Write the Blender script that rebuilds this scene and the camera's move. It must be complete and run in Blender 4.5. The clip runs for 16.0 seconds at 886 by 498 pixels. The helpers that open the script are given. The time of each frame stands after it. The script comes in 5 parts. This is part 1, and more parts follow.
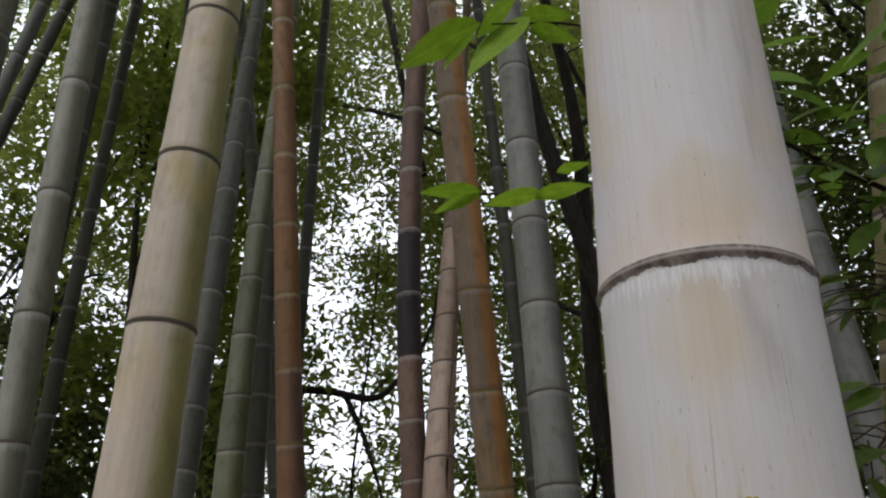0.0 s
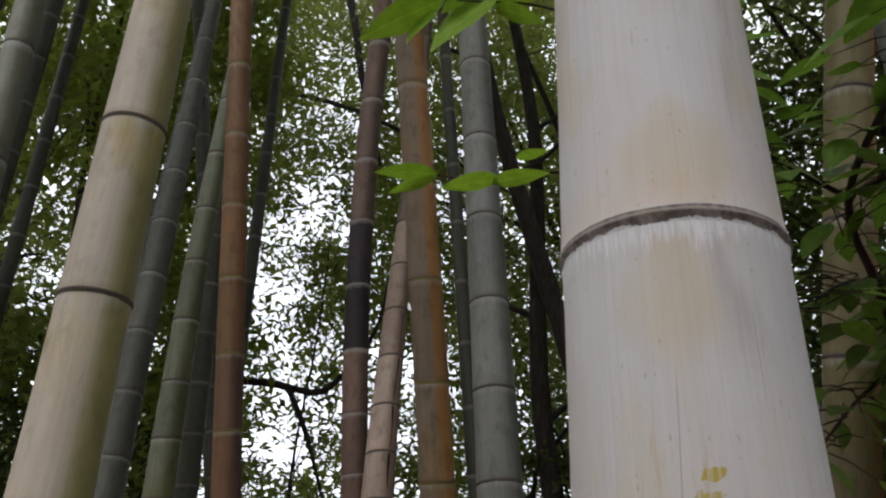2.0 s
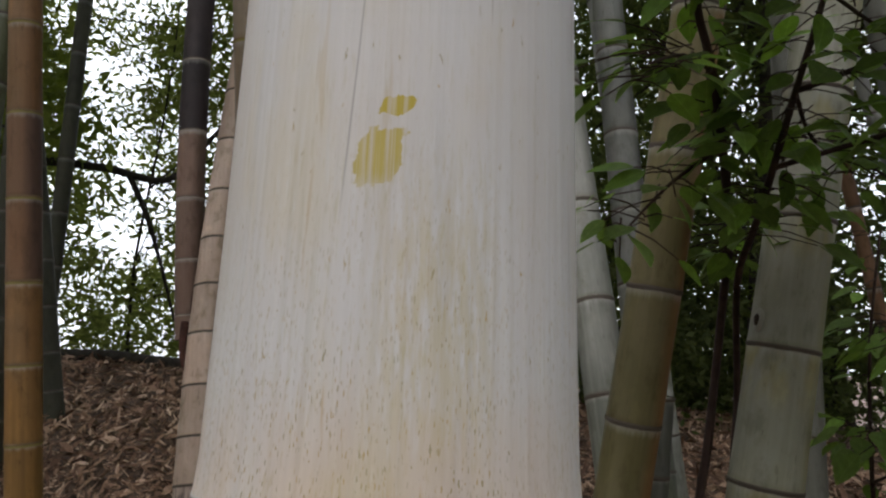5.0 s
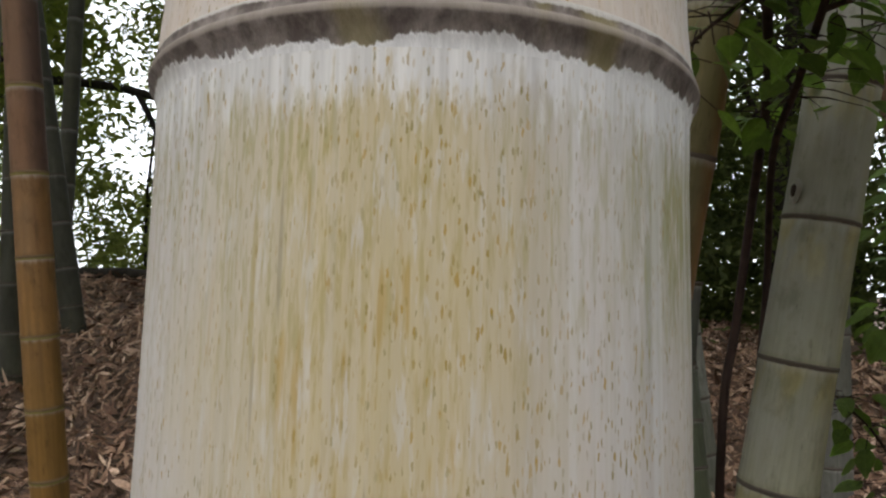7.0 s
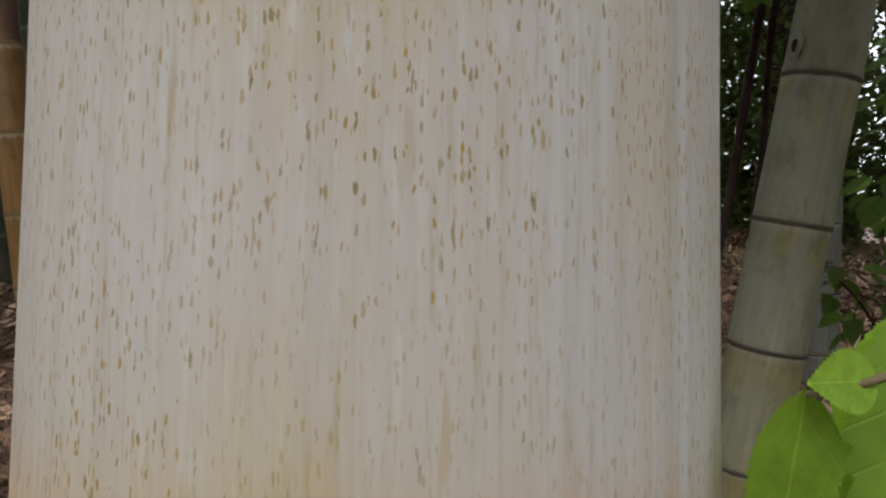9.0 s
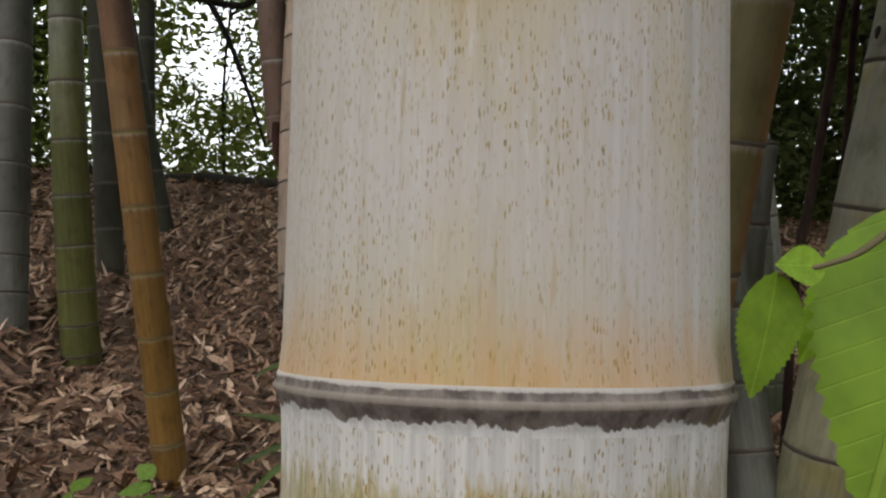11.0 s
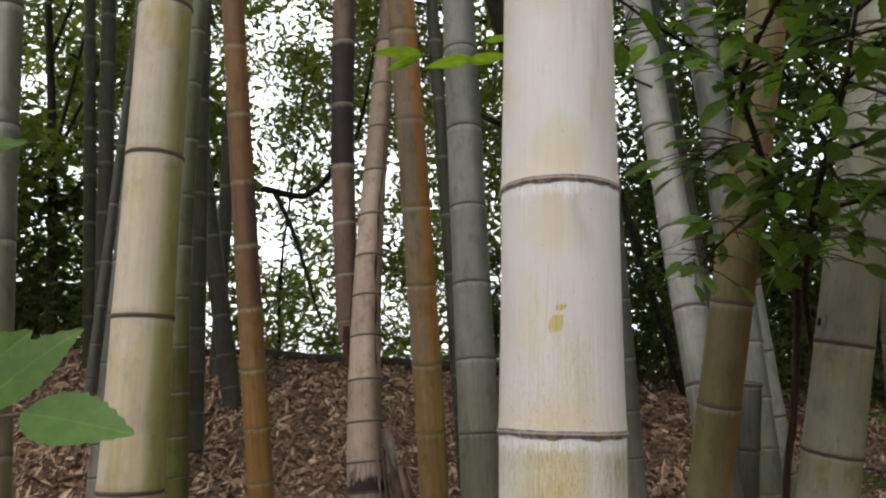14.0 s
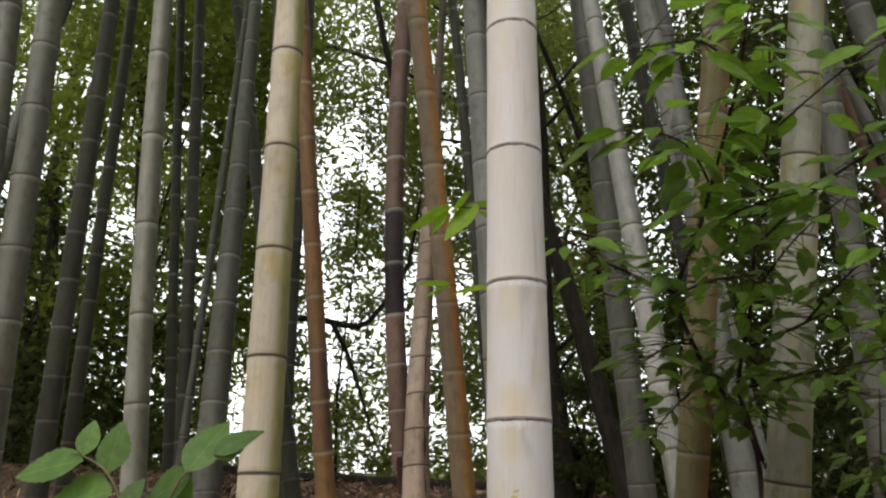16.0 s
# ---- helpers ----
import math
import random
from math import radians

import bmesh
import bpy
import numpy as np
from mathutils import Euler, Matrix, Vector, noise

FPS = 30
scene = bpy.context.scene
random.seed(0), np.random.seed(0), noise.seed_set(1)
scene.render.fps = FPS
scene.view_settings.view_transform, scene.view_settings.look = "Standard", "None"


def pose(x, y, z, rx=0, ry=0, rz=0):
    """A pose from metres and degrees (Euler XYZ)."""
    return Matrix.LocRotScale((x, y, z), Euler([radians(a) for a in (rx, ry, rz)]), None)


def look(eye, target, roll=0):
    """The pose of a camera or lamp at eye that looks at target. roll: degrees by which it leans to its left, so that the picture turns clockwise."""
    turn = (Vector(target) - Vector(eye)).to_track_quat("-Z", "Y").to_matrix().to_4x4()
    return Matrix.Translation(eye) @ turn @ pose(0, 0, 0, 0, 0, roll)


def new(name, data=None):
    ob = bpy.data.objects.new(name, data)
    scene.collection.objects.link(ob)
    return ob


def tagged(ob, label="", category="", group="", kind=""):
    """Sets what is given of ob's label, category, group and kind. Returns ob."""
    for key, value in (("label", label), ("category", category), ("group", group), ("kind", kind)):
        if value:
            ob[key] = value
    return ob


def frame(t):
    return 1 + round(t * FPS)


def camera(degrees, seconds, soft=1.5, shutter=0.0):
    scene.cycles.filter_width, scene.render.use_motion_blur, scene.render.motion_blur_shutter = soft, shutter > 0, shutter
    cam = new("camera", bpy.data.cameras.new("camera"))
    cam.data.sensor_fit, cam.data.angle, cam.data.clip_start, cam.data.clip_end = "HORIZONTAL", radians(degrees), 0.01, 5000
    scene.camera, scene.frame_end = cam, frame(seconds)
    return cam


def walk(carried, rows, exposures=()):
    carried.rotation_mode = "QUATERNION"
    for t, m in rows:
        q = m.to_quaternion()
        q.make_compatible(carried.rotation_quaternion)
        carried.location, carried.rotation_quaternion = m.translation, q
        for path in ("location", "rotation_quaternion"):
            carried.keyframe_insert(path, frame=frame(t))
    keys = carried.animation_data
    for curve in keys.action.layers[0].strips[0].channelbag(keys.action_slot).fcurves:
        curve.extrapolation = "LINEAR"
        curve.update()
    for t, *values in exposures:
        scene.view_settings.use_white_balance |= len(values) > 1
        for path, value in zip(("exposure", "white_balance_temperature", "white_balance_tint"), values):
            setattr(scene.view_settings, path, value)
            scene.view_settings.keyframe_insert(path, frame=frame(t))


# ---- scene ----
cam = camera(60.28, 16.0, soft=2.3)
PATH = [
    (0, (-0.0780, -0.4664, 0.8207), (-0.3768, 1.3434, 1.6177), -1.21),
    (0.5, (-0.0925, -0.4525, 0.8188), (-0.3443, 1.3457, 1.6573), -0.69),
    (1, (-0.0990, -0.4436, 0.8090), (-0.3218, 1.3625, 1.6387), -1.06),
    (1.5, (-0.0945, -0.4417, 0.8091), (-0.3231, 1.3720, 1.6205), -0.64),
    (2, (-0.0858, -0.4251, 0.8091), (-0.2594, 1.4019, 1.6040), 0.02),
    (2.5, (-0.0541, -0.3865, 0.8132), (-0.1354, 1.4713, 1.5493), 1.27),
    (3, (-0.0297, -0.3518, 0.8107), (-0.0019, 1.5532, 1.4189), 0.62),
    (3.5, (-0.0163, -0.3402, 0.8112), (0.0766, 1.5850, 1.3450), 0.77),
    (4, (-0.0053, -0.3379, 0.8134), (0.1369, 1.5963, 1.3020), 1.25),
    (4.5, (-0.0073, -0.3066, 0.7836), (0.1632, 1.6442, 1.1905), 0.72),
    (4.7, (-0.0063, -0.2998, 0.7782), (0.1714, 1.6580, 1.1462), 0.71),
    (6.8, (-0.0096, -0.2146, 0.6975), (0.1225, 1.7762, 0.8366), 0.03),
    (7, (-0.0087, -0.2099, 0.6811), (0.1328, 1.7812, 0.8055), 0.02),
    (7.5, (-0.0049, -0.2044, 0.6506), (0.1413, 1.7887, 0.7271), 0.12),
    (8, (-0.0031, -0.1820, 0.6158), (0.1468, 1.8122, 0.6403), -0.08),
    (8.5, (-0.0081, -0.1782, 0.5928), (0.1490, 1.8155, 0.5713), -0.19),
    (9, (-0.0042, -0.1820, 0.5703), (0.1573, 1.8097, 0.4864), -0.38),
    (9.2, (-0.0050, -0.1832, 0.5491), (0.1540, 1.8085, 0.4606), -0.32),
    (11.3, (-0.0249, -0.3038, 0.5640), (-0.1016, 1.6924, 0.4686), -0.92),
    (11.5, (-0.0300, -0.3374, 0.5819), (-0.1218, 1.6589, 0.5022), -1.05),
    (12, (-0.0290, -0.4029, 0.6188), (-0.1293, 1.5943, 0.5862), -0.94),
    (12.5, (-0.0213, -0.4861, 0.6724), (-0.1311, 1.5106, 0.7066), -1.04),
    (13.2, (-0.0300, -0.6152, 0.7378), (-0.1490, 1.3766, 0.8733), -0.92),
    (13.6, (-0.0442, -0.6989, 0.7745), (-0.1660, 1.2868, 0.9805), -0.91),
    (14, (-0.0673, -0.8212, 0.8030), (-0.1937, 1.1545, 1.0872), -0.71),
    (14.5, (-0.0892, -0.9781, 0.8068), (-0.2054, 0.9831, 1.1810), -0.42),
    (15, (-0.1059, -1.1170, 0.8238), (-0.2235, 0.8310, 1.2613), -0.71),
    (15.5, (-0.0367, -1.2899, 0.8457), (-0.1738, 0.6402, 1.3517), -1.60),
    (16, (0.0633, -1.5321, 0.8884), (-0.1824, 0.3722, 1.4482), -1.27),
]
EXPOSURE = [(0, -0.6, 6200, 14), (2, -0.68, 6200, 14), (2.7, -0.8, 6200, 14), (3.5, -0.75, 6250, 13), (4.7, -0.56, 6250, 12), (7, -0.27, 6350, 10.5), (9.2, -0.46, 6350, 10.5), (11.3, -0.38, 6450, 10.5), (12.5, -0.1, 6450, 10.5), (13.2, 0.03, 6450, 10.5), (14.5, -0.13, 6550, 10.5), (16, -0.1, 6650, 10.5)]

walk(cam, [(t, look(eye, target, roll)) for t, eye, target, roll in PATH], EXPOSURE)

# ---- sky and sun: an overcast day, light from above and from the open side ----
world = bpy.data.worlds.new("overcast_sky")
scene.world = world
world.use_nodes = True
wn = world.node_tree
wn.nodes.clear()
sky = wn.nodes.new("ShaderNodeTexSky")
sky.sky_type = "NISHITA"
sky.sun_disc = False
sky.sun_elevation = radians(52)
sky.sun_rotation = radians(205)
sky.air_density = 1.0
sky.dust_density = 5.0
sky.ozone_density = 0.6
wash = wn.nodes.new("ShaderNodeMixRGB")
wash.inputs["Fac"].default_value = 0.55
wash.inputs["Color2"].default_value = (34.0, 35.0, 36.5, 1)
wn.links.new(sky.outputs["Color"], wash.inputs["Color1"])
back = wn.nodes.new("ShaderNodeBackground")
back.inputs["Strength"].default_value = 0.15
wn.links.new(wash.outputs["Color"], back.inputs["Color"])
wout = wn.nodes.new("ShaderNodeOutputWorld")
wn.links.new(back.outputs["Background"], wout.inputs["Surface"])

sun = new("sun", bpy.data.lights.new("sun", "SUN"))
sun.data.energy = 0.8
sun.data.angle = radians(30)
sun.data.color = (1.0, 0.95, 0.88)
sun.matrix_world = look((-2.2, -4.2, 6.0), (0, 0, 0))

# ---- material helpers ----


def start(name, rough=0.6):
    m = bpy.data.materials.new(name)
    m.use_nodes = True
    nt = m.node_tree
    bsdf = nt.nodes["Principled BSDF"]
    bsdf.inputs["Roughness"].default_value = rough
    bsdf.inputs["Specular IOR Level"].default_value = 0.3
    return m, nt, bsdf


def give(nt, sock, v):
    if isinstance(v, bpy.types.NodeSocket):
        nt.links.new(v, sock)
    elif isinstance(v, tuple) and len(v) == 3 and sock.type == "RGBA":
        sock.default_value = (*v, 1)
    else:
        sock.default_value = v


def coords(nt):
    return nt.nodes.new("ShaderNodeTexCoord").outputs["Object"]


def normal_axis(nt, axis):
    s = nt.nodes.new("ShaderNodeSeparateXYZ")
    give(nt, s.inputs[0], nt.nodes.new("ShaderNodeTexCoord").outputs["Normal"])
    return s.outputs[axis]


def axis_of(nt, vec, axis):
    s = nt.nodes.new("ShaderNodeSeparateXYZ")
    give(nt, s.inputs[0], vec)
    return s.outputs[axis]


def scaled(nt, vec, sx, sy, sz):
    n = nt.nodes.new("ShaderNodeMapping")
    n.inputs["Scale"].default_value = (sx, sy, sz)
    give(nt, n.inputs["Vector"], vec)
    return n.outputs[0]


def grain(nt, vec, scale=1.0, detail=3.0, rough=0.55):
    n = nt.nodes.new("ShaderNodeTexNoise")
    n.inputs["Scale"].default_value = scale
    n.inputs["Detail"].default_value = detail
    n.inputs["Roughness"].default_value = rough
    give(nt, n.inputs["Vector"], vec)
    return n.outputs["Fac"]


def span(nt, v, a, b, lo=0.0, hi=1.0):
    n = nt.nodes.new("ShaderNodeMapRange")
    n.interpolation_type = "SMOOTHSTEP"
    give(nt, n.inputs["Value"], v)
    n.inputs["From Min"].default_value, n.inputs["From Max"].default_value = a, b
    n.inputs["To Min"].default_value, n.inputs["To Max"].default_value = lo, hi
    return n.outputs[0]


def calc(nt, op, a, b=0.0):
    n = nt.nodes.new("ShaderNodeMath")
    n.operation = op
    give(nt, n.inputs[0], a)
    give(nt, n.inputs[1], b)
    return n.outputs[0]


def blend(nt, fac, a, b):
    n = nt.nodes.new("ShaderNodeMixRGB")
    give(nt, n.inputs["Fac"], fac)
    give(nt, n.inputs["Color1"], a)
    give(nt, n.inputs["Color2"], b)
    return n.outputs[0]


def tint(nt, col, v):
    n = nt.nodes.new("ShaderNodeMixRGB")
    n.blend_type = "MULTIPLY"
    n.inputs["Fac"].default_value = 1.0
    give(nt, n.inputs["Color1"], col)
    give(nt, n.inputs["Color2"], v)
    return n.outputs[0]


def along(nt):
    n = nt.nodes.new("ShaderNodeAttribute")
    n.attribute_name = "along"
    return n.outputs["Fac"]


def relief(nt, bsdf, height, strength, distance):
    n = nt.nodes.new("ShaderNodeBump")
    n.inputs["Strength"].default_value = strength
    n.inputs["Distance"].default_value = distance
    give(nt, n.inputs["Height"], height)
    nt.links.new(n.outputs[0], bsdf.inputs["Normal"])


def chance(nt):
    return nt.nodes.new("ShaderNodeObjectInfo").outputs["Random"]


# ---- materials ----


def culm_material(name, body, alt, side=None, wax=0.5, low=None, low_at=(0.3, 1.0), rough=0.5, spots=0.4, side_at=(0.15, 0.9), bruise=None):
    """Bamboo skin: two mottled tones, another tone towards local x, a waxy bloom under each node, a tone near the foot.
    """
    m, nt, bsdf = start(name, rough)
    p = coords(nt)
    streak = grain(nt, scaled(nt, p, 110, 110, 3.5), 1.0, 4.0, 0.6)
    blotch = grain(nt, scaled(nt, p, 9, 9, 3.2), 1.0, 4.0, 0.6)
    col = blend(nt, span(nt, blotch, 0.36, 0.66), body, alt)
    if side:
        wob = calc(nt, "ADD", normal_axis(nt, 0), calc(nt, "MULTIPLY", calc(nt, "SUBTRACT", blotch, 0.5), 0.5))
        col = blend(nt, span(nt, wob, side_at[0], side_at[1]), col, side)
    if low:
        zz = calc(nt, "ADD", axis_of(nt, p, 2), calc(nt, "MULTIPLY", calc(nt, "SUBTRACT", blotch, 0.5), 0.9))
        col = blend(nt, span(nt, zz, low_at[1], low_at[0]), col, tint(nt, low, span(nt, streak, 0.3, 0.7, 0.88, 1.1)))
    if bruise:
        spot = grain(nt, scaled(nt, p, 17, 17, 7), 1.0, 3.0, 0.55)
        under = calc(nt, "MULTIPLY", span(nt, along(nt), 0.45, 0.85), span(nt, spot, 0.42, 0.62))
        col = blend(nt, calc(nt, "MULTIPLY", under, 0.6), col, bruise)
    patchy = grain(nt, scaled(nt, p, 26, 26, 13), 1.0, 5.0, 0.65)
    col = blend(nt, calc(nt, "MULTIPLY", span(nt, patchy, 0.50, 0.68), min(0.75, 0.2 + spots)), col, tint(nt, col, (0.60, 0.60, 0.52)))
    col = blend(nt, calc(nt, "MULTIPLY", span(nt, patchy, 0.44, 0.30), min(0.6, 0.15 + spots)), col, tint(nt, col, (1.28, 1.25, 1.2)))
    a = along(nt)
    edge = calc(nt, "ADD", a, calc(nt, "MULTIPLY", calc(nt, "SUBTRACT", streak, 0.5), 0.10))
    col = blend(nt, calc(nt, "MULTIPLY", span(nt, edge, 0.90, 0.975), wax), col, (0.52, 0.51, 0.47))
    foot = calc(nt, "MULTIPLY", span(nt, a, 0.06, 0.0), 0.5)
    col = blend(nt, foot, col, tint(nt, col, (0.62, 0.55, 0.45)))
    col = tint(nt, col, span(nt, streak, 0.2, 0.8, 0.90, 1.07))
    col = tint(nt, col, span(nt, chance(nt), 0.0, 1.0, 0.86, 1.10))
    fleck = grain(nt, scaled(nt, p, 150, 150, 26), 1.0, 2.0, 0.5)
    col = blend(nt, calc(nt, "MULTIPLY", span(nt, fleck, 0.66, 0.74), spots), col, tint(nt, col, (0.45, 0.40, 0.34)))
    nt.links.new(col, bsdf.inputs["Base Color"])
    give(nt, bsdf.inputs["Roughness"], span(nt, blotch, 0.3, 0.7, rough - 0.08, rough + 0.15))
    relief(nt, bsdf, streak, 0.25, 0.0012)
    return m


def rotten_material(name, sound, black, reach):
    """Dead culm wall: sound above, ragged black rot creeping up the fibres from its lower end."""
    m, nt, bsdf = start(name, 0.85)
    p = coords(nt)
    fibre = grain(nt, scaled(nt, p, 120, 120, 9), 1.0, 4.0, 0.6)
    lump = grain(nt, scaled(nt, p, 22, 22, 12), 1.0, 3.0, 0.55)
    col = tint(nt, sound, span(nt, fibre, 0.3, 0.7, 0.62, 1.25))
    edge = calc(nt, "ADD", along(nt), calc(nt, "ADD", calc(nt, "MULTIPLY", calc(nt, "SUBTRACT", fibre, 0.5), 0.9), calc(nt, "MULTIPLY", calc(nt, "SUBTRACT", lump, 0.5), 1.4)))
    col = blend(nt, span(nt, edge, reach, reach - 0.35), col, black)
    nt.links.new(col, bsdf.inputs["Base Color"])
    relief(nt, bsdf, fibre, 0.6, 0.003)
    return m


def ring_material(name, dark, pale, rise):
    """Node scar: a dry dark ridge with a ragged pale bloom below it."""
    m, nt, bsdf = start(name, 0.8)
    p = coords(nt)
    rag = grain(nt, scaled(nt, p, 150, 150, 40), 1.0, 4.0, 0.65)
    big = grain(nt, scaled(nt, p, 32, 32, 10), 1.0, 2.0, 0.5)
    a = calc(nt, "ADD", along(nt), calc(nt, "ADD", calc(nt, "MULTIPLY", calc(nt, "SUBTRACT", rag, 0.5), 0.5),
                                        calc(nt, "MULTIPLY", calc(nt, "SUBTRACT", big, 0.5), 0.8)))
    base = blend(nt, grain(nt, scaled(nt, p, 60, 60, 200), 1.0, 3.0), dark, tuple(c * 1.7 for c in dark))
    col = blend(nt, span(nt, a, rise + 0.04, rise - 0.04), base, pale)
    nt.links.new(col, bsdf.inputs["Base Color"])
    relief(nt, bsdf, rag, 0.5, 0.001)
    return m


def broad_ring_material(name):
    """Wide node scar of the great culm, along in millimetres from its ridge: white crust, grey-brown band, tan ridge, dark groove, white strip."""
    m, nt, bsdf = start(name, 0.85)
    p = coords(nt)
    fine = grain(nt, scaled(nt, p, 420, 420, 160), 1.0, 4.0, 0.7)
    spike = grain(nt, scaled(nt, p, 520, 520, 45), 1.0, 3.0, 0.65)
    big = grain(nt, scaled(nt, p, 46, 46, 12), 1.0, 3.0, 0.55)
    a = along(nt)
    wob = calc(nt, "ADD", calc(nt, "MULTIPLY", calc(nt, "SUBTRACT", spike, 0.5), 4.5), calc(nt, "MULTIPLY", calc(nt, "SUBTRACT", big, 0.5), 10.0))
    low = calc(nt, "ADD", a, wob)
    mottle = grain(nt, scaled(nt, p, 170, 170, 110), 1.0, 4.0, 0.65)
    base = blend(nt, span(nt, mottle, 0.34, 0.66), (0.125, 0.102, 0.093), (0.275, 0.238, 0.218))
    base = tint(nt, base, span(nt, fine, 0.25, 0.75, 0.82, 1.18))
    base = blend(nt, calc(nt, "MULTIPLY", span(nt, big, 0.60, 0.70), 0.55), base, (0.25, 0.21, 0.08))
    ridge = calc(nt, "MULTIPLY", span(nt, a, -1.5, -0.9), span(nt, a, 0.9, 0.4))
    base = blend(nt, calc(nt, "MULTIPLY", ridge, 0.55), base, (0.37, 0.32, 0.275))
    high = calc(nt, "ADD", a, calc(nt, "MULTIPLY", wob, 0.28))
    base = blend(nt, calc(nt, "MULTIPLY", span(nt, high, 2.3, 2.9), 0.85), base, (0.57, 0.54, 0.51))
    crust = span(nt, low, -4.8, -5.5)
    col = blend(nt, crust, base, blend(nt, span(nt, spike, 0.3, 0.7), (0.62, 0.615, 0.61), (0.80, 0.795, 0.79)))
    nt.links.new(col, bsdf.inputs["Base Color"])
    relief(nt, bsdf, calc(nt, "ADD", fine, calc(nt, "MULTIPLY", crust, 1.0)), 0.5, 0.0007)
    return m


def main_material(name, nodes, mark_s):
    """The big pale culm: cream skin with bloom, yellow-green bruising, orange feet, dark flecks, one yellow paint dab."""
    m, nt, bsdf = start(name, 0.55)
    p = coords(nt)
    s = axis_of(nt, p, 2)
    px = axis_of(nt, p, 0)
    streak = grain(nt, scaled(nt, p, 190, 190, 4.0), 1.0, 5.0, 0.65)
    fine = grain(nt, scaled(nt, p, 520, 520, 9.0), 1.0, 3.0, 0.6)
    blotch = grain(nt, scaled(nt, p, 13, 13, 5.0), 1.0, 4.0, 0.55)
    patch = grain(nt, scaled(nt, p, 24, 24, 9.0), 1.0, 3.0, 0.55)
    col = blend(nt, span(nt, blotch, 0.36, 0.64), (0.605, 0.550, 0.503), (0.625, 0.602, 0.592))
    bloom = grain(nt, scaled(nt, p, 17, 17, 6.0), 1.0, 4.0, 0.6)
    col = blend(nt, calc(nt, "MULTIPLY", span(nt, bloom, 0.50, 0.68), 0.4), col, (0.61, 0.605, 0.612))
    col = blend(nt, calc(nt, "MULTIPLY", span(nt, patch, 0.56, 0.72), 0.30), col, (0.62, 0.50, 0.27))
    # grey weather stains running down one side
    smear = calc(nt, "MULTIPLY", span(nt, grain(nt, scaled(nt, p, 60, 60, 5.0), 1.0, 3.0), 0.54, 0.70),
                 span(nt, px, -0.005, 0.02))
    col = blend(nt, calc(nt, "MULTIPLY", smear, 0.55), col, (0.40, 0.38, 0.36))
    low = nodes[3]
    # grey drips below the upper nodes
    for top in (nodes[0], nodes[1]):
        drip = calc(nt, "MULTIPLY", span(nt, calc(nt, "ADD", s, calc(nt, "MULTIPLY", calc(nt, "SUBTRACT", streak, 0.5), 0.16)), top - 0.10, top - 0.03), span(nt, s, top - 0.004, top - 0.014))
        drip = calc(nt, "MULTIPLY", drip, span(nt, calc(nt, "ABSOLUTE", calc(nt, "SUBTRACT", px, 0.02)), 0.022, 0.004))
        drip = calc(nt, "MULTIPLY", drip, span(nt, patch, 0.40, 0.60))
        col = blend(nt, calc(nt, "MULTIPLY", drip, 0.55), col, (0.33, 0.31, 0.295))
    # lower internodes are warmer and more worn
    worn = span(nt, s, nodes[1] - 0.02, nodes[2] + 0.03)
    col = blend(nt, calc(nt, "MULTIPLY", worn, calc(nt, "MULTIPLY", span(nt, streak, 0.42, 0.66), 0.28)), col, (0.53, 0.485, 0.43))
    # soft yellow-green bruises below the second and third nodes, drawn out along the fibres
    comb = grain(nt, scaled(nt, p, 420, 420, 60), 1.0, 4.0, 0.65)
    thread = grain(nt, scaled(nt, p, 800, 800, 90), 1.0, 3.0, 0.6)
    ragged = calc(nt, "ADD", s, calc(nt, "MULTIPLY", calc(nt, "SUBTRACT", comb, 0.5), 0.05))
    for top, cz, hz, hx, strength in ((nodes[2], 0.064, 0.082, 0.036, 0.80), (nodes[3], 0.070, 0.11, 0.065, 1.15)):
        dx = calc(nt, "DIVIDE", calc(nt, "ADD", px, 0.012), hx)
        dz = calc(nt, "DIVIDE", calc(nt, "SUBTRACT", ragged, top - cz), hz)
        away = calc(nt, "ADD", calc(nt, "ADD", calc(nt, "MULTIPLY", dx, dx), calc(nt, "MULTIPLY", dz, dz)), calc(nt, "MULTIPLY", calc(nt, "SUBTRACT", patch, 0.5), 1.8))
        heart = calc(nt, "MULTIPLY", span(nt, away, 1.5, 0.0), span(nt, comb, 0.30, 0.62, 0.85, 1.0))
        col = blend(nt, calc(nt, "MULTIPLY", heart, 0.78 * strength), col, (0.53, 0.415, 0.150))
        amber = calc(nt, "MULTIPLY", span(nt, away, 0.9, 0.0), span(nt, thread, 0.46, 0.70))
        col = blend(nt, calc(nt, "MULTIPLY", amber, 0.55 * strength), col, (0.44, 0.285, 0.05))
        dash = calc(nt, "MULTIPLY", span(nt, away, 1.0, 0.1), span(nt, grain(nt, scaled(nt, p, 330, 330, 34), 1.0, 2.0, 0.5), 0.60, 0.70))
        col = blend(nt, calc(nt, "MULTIPLY", dash, 0.6), col, (0.44, 0.27, 0.035))
        film = calc(nt, "MULTIPLY", span(nt, ragged, top - 0.085, top - 0.020), span(nt, s, top - 0.006, top - 0.014))
        film = calc(nt, "MULTIPLY", film, calc(nt, "MULTIPLY", span(nt, thread, 0.44, 0.62), span(nt, calc(nt, "ABSOLUTE", calc(nt, "SUBTRACT", px, 0.006)), 0.0, 0.03, 0.45, 1.0)))
        film = calc(nt, "MULTIPLY", film, span(nt, blotch, 0.34, 0.56, 0.45, 1.0))
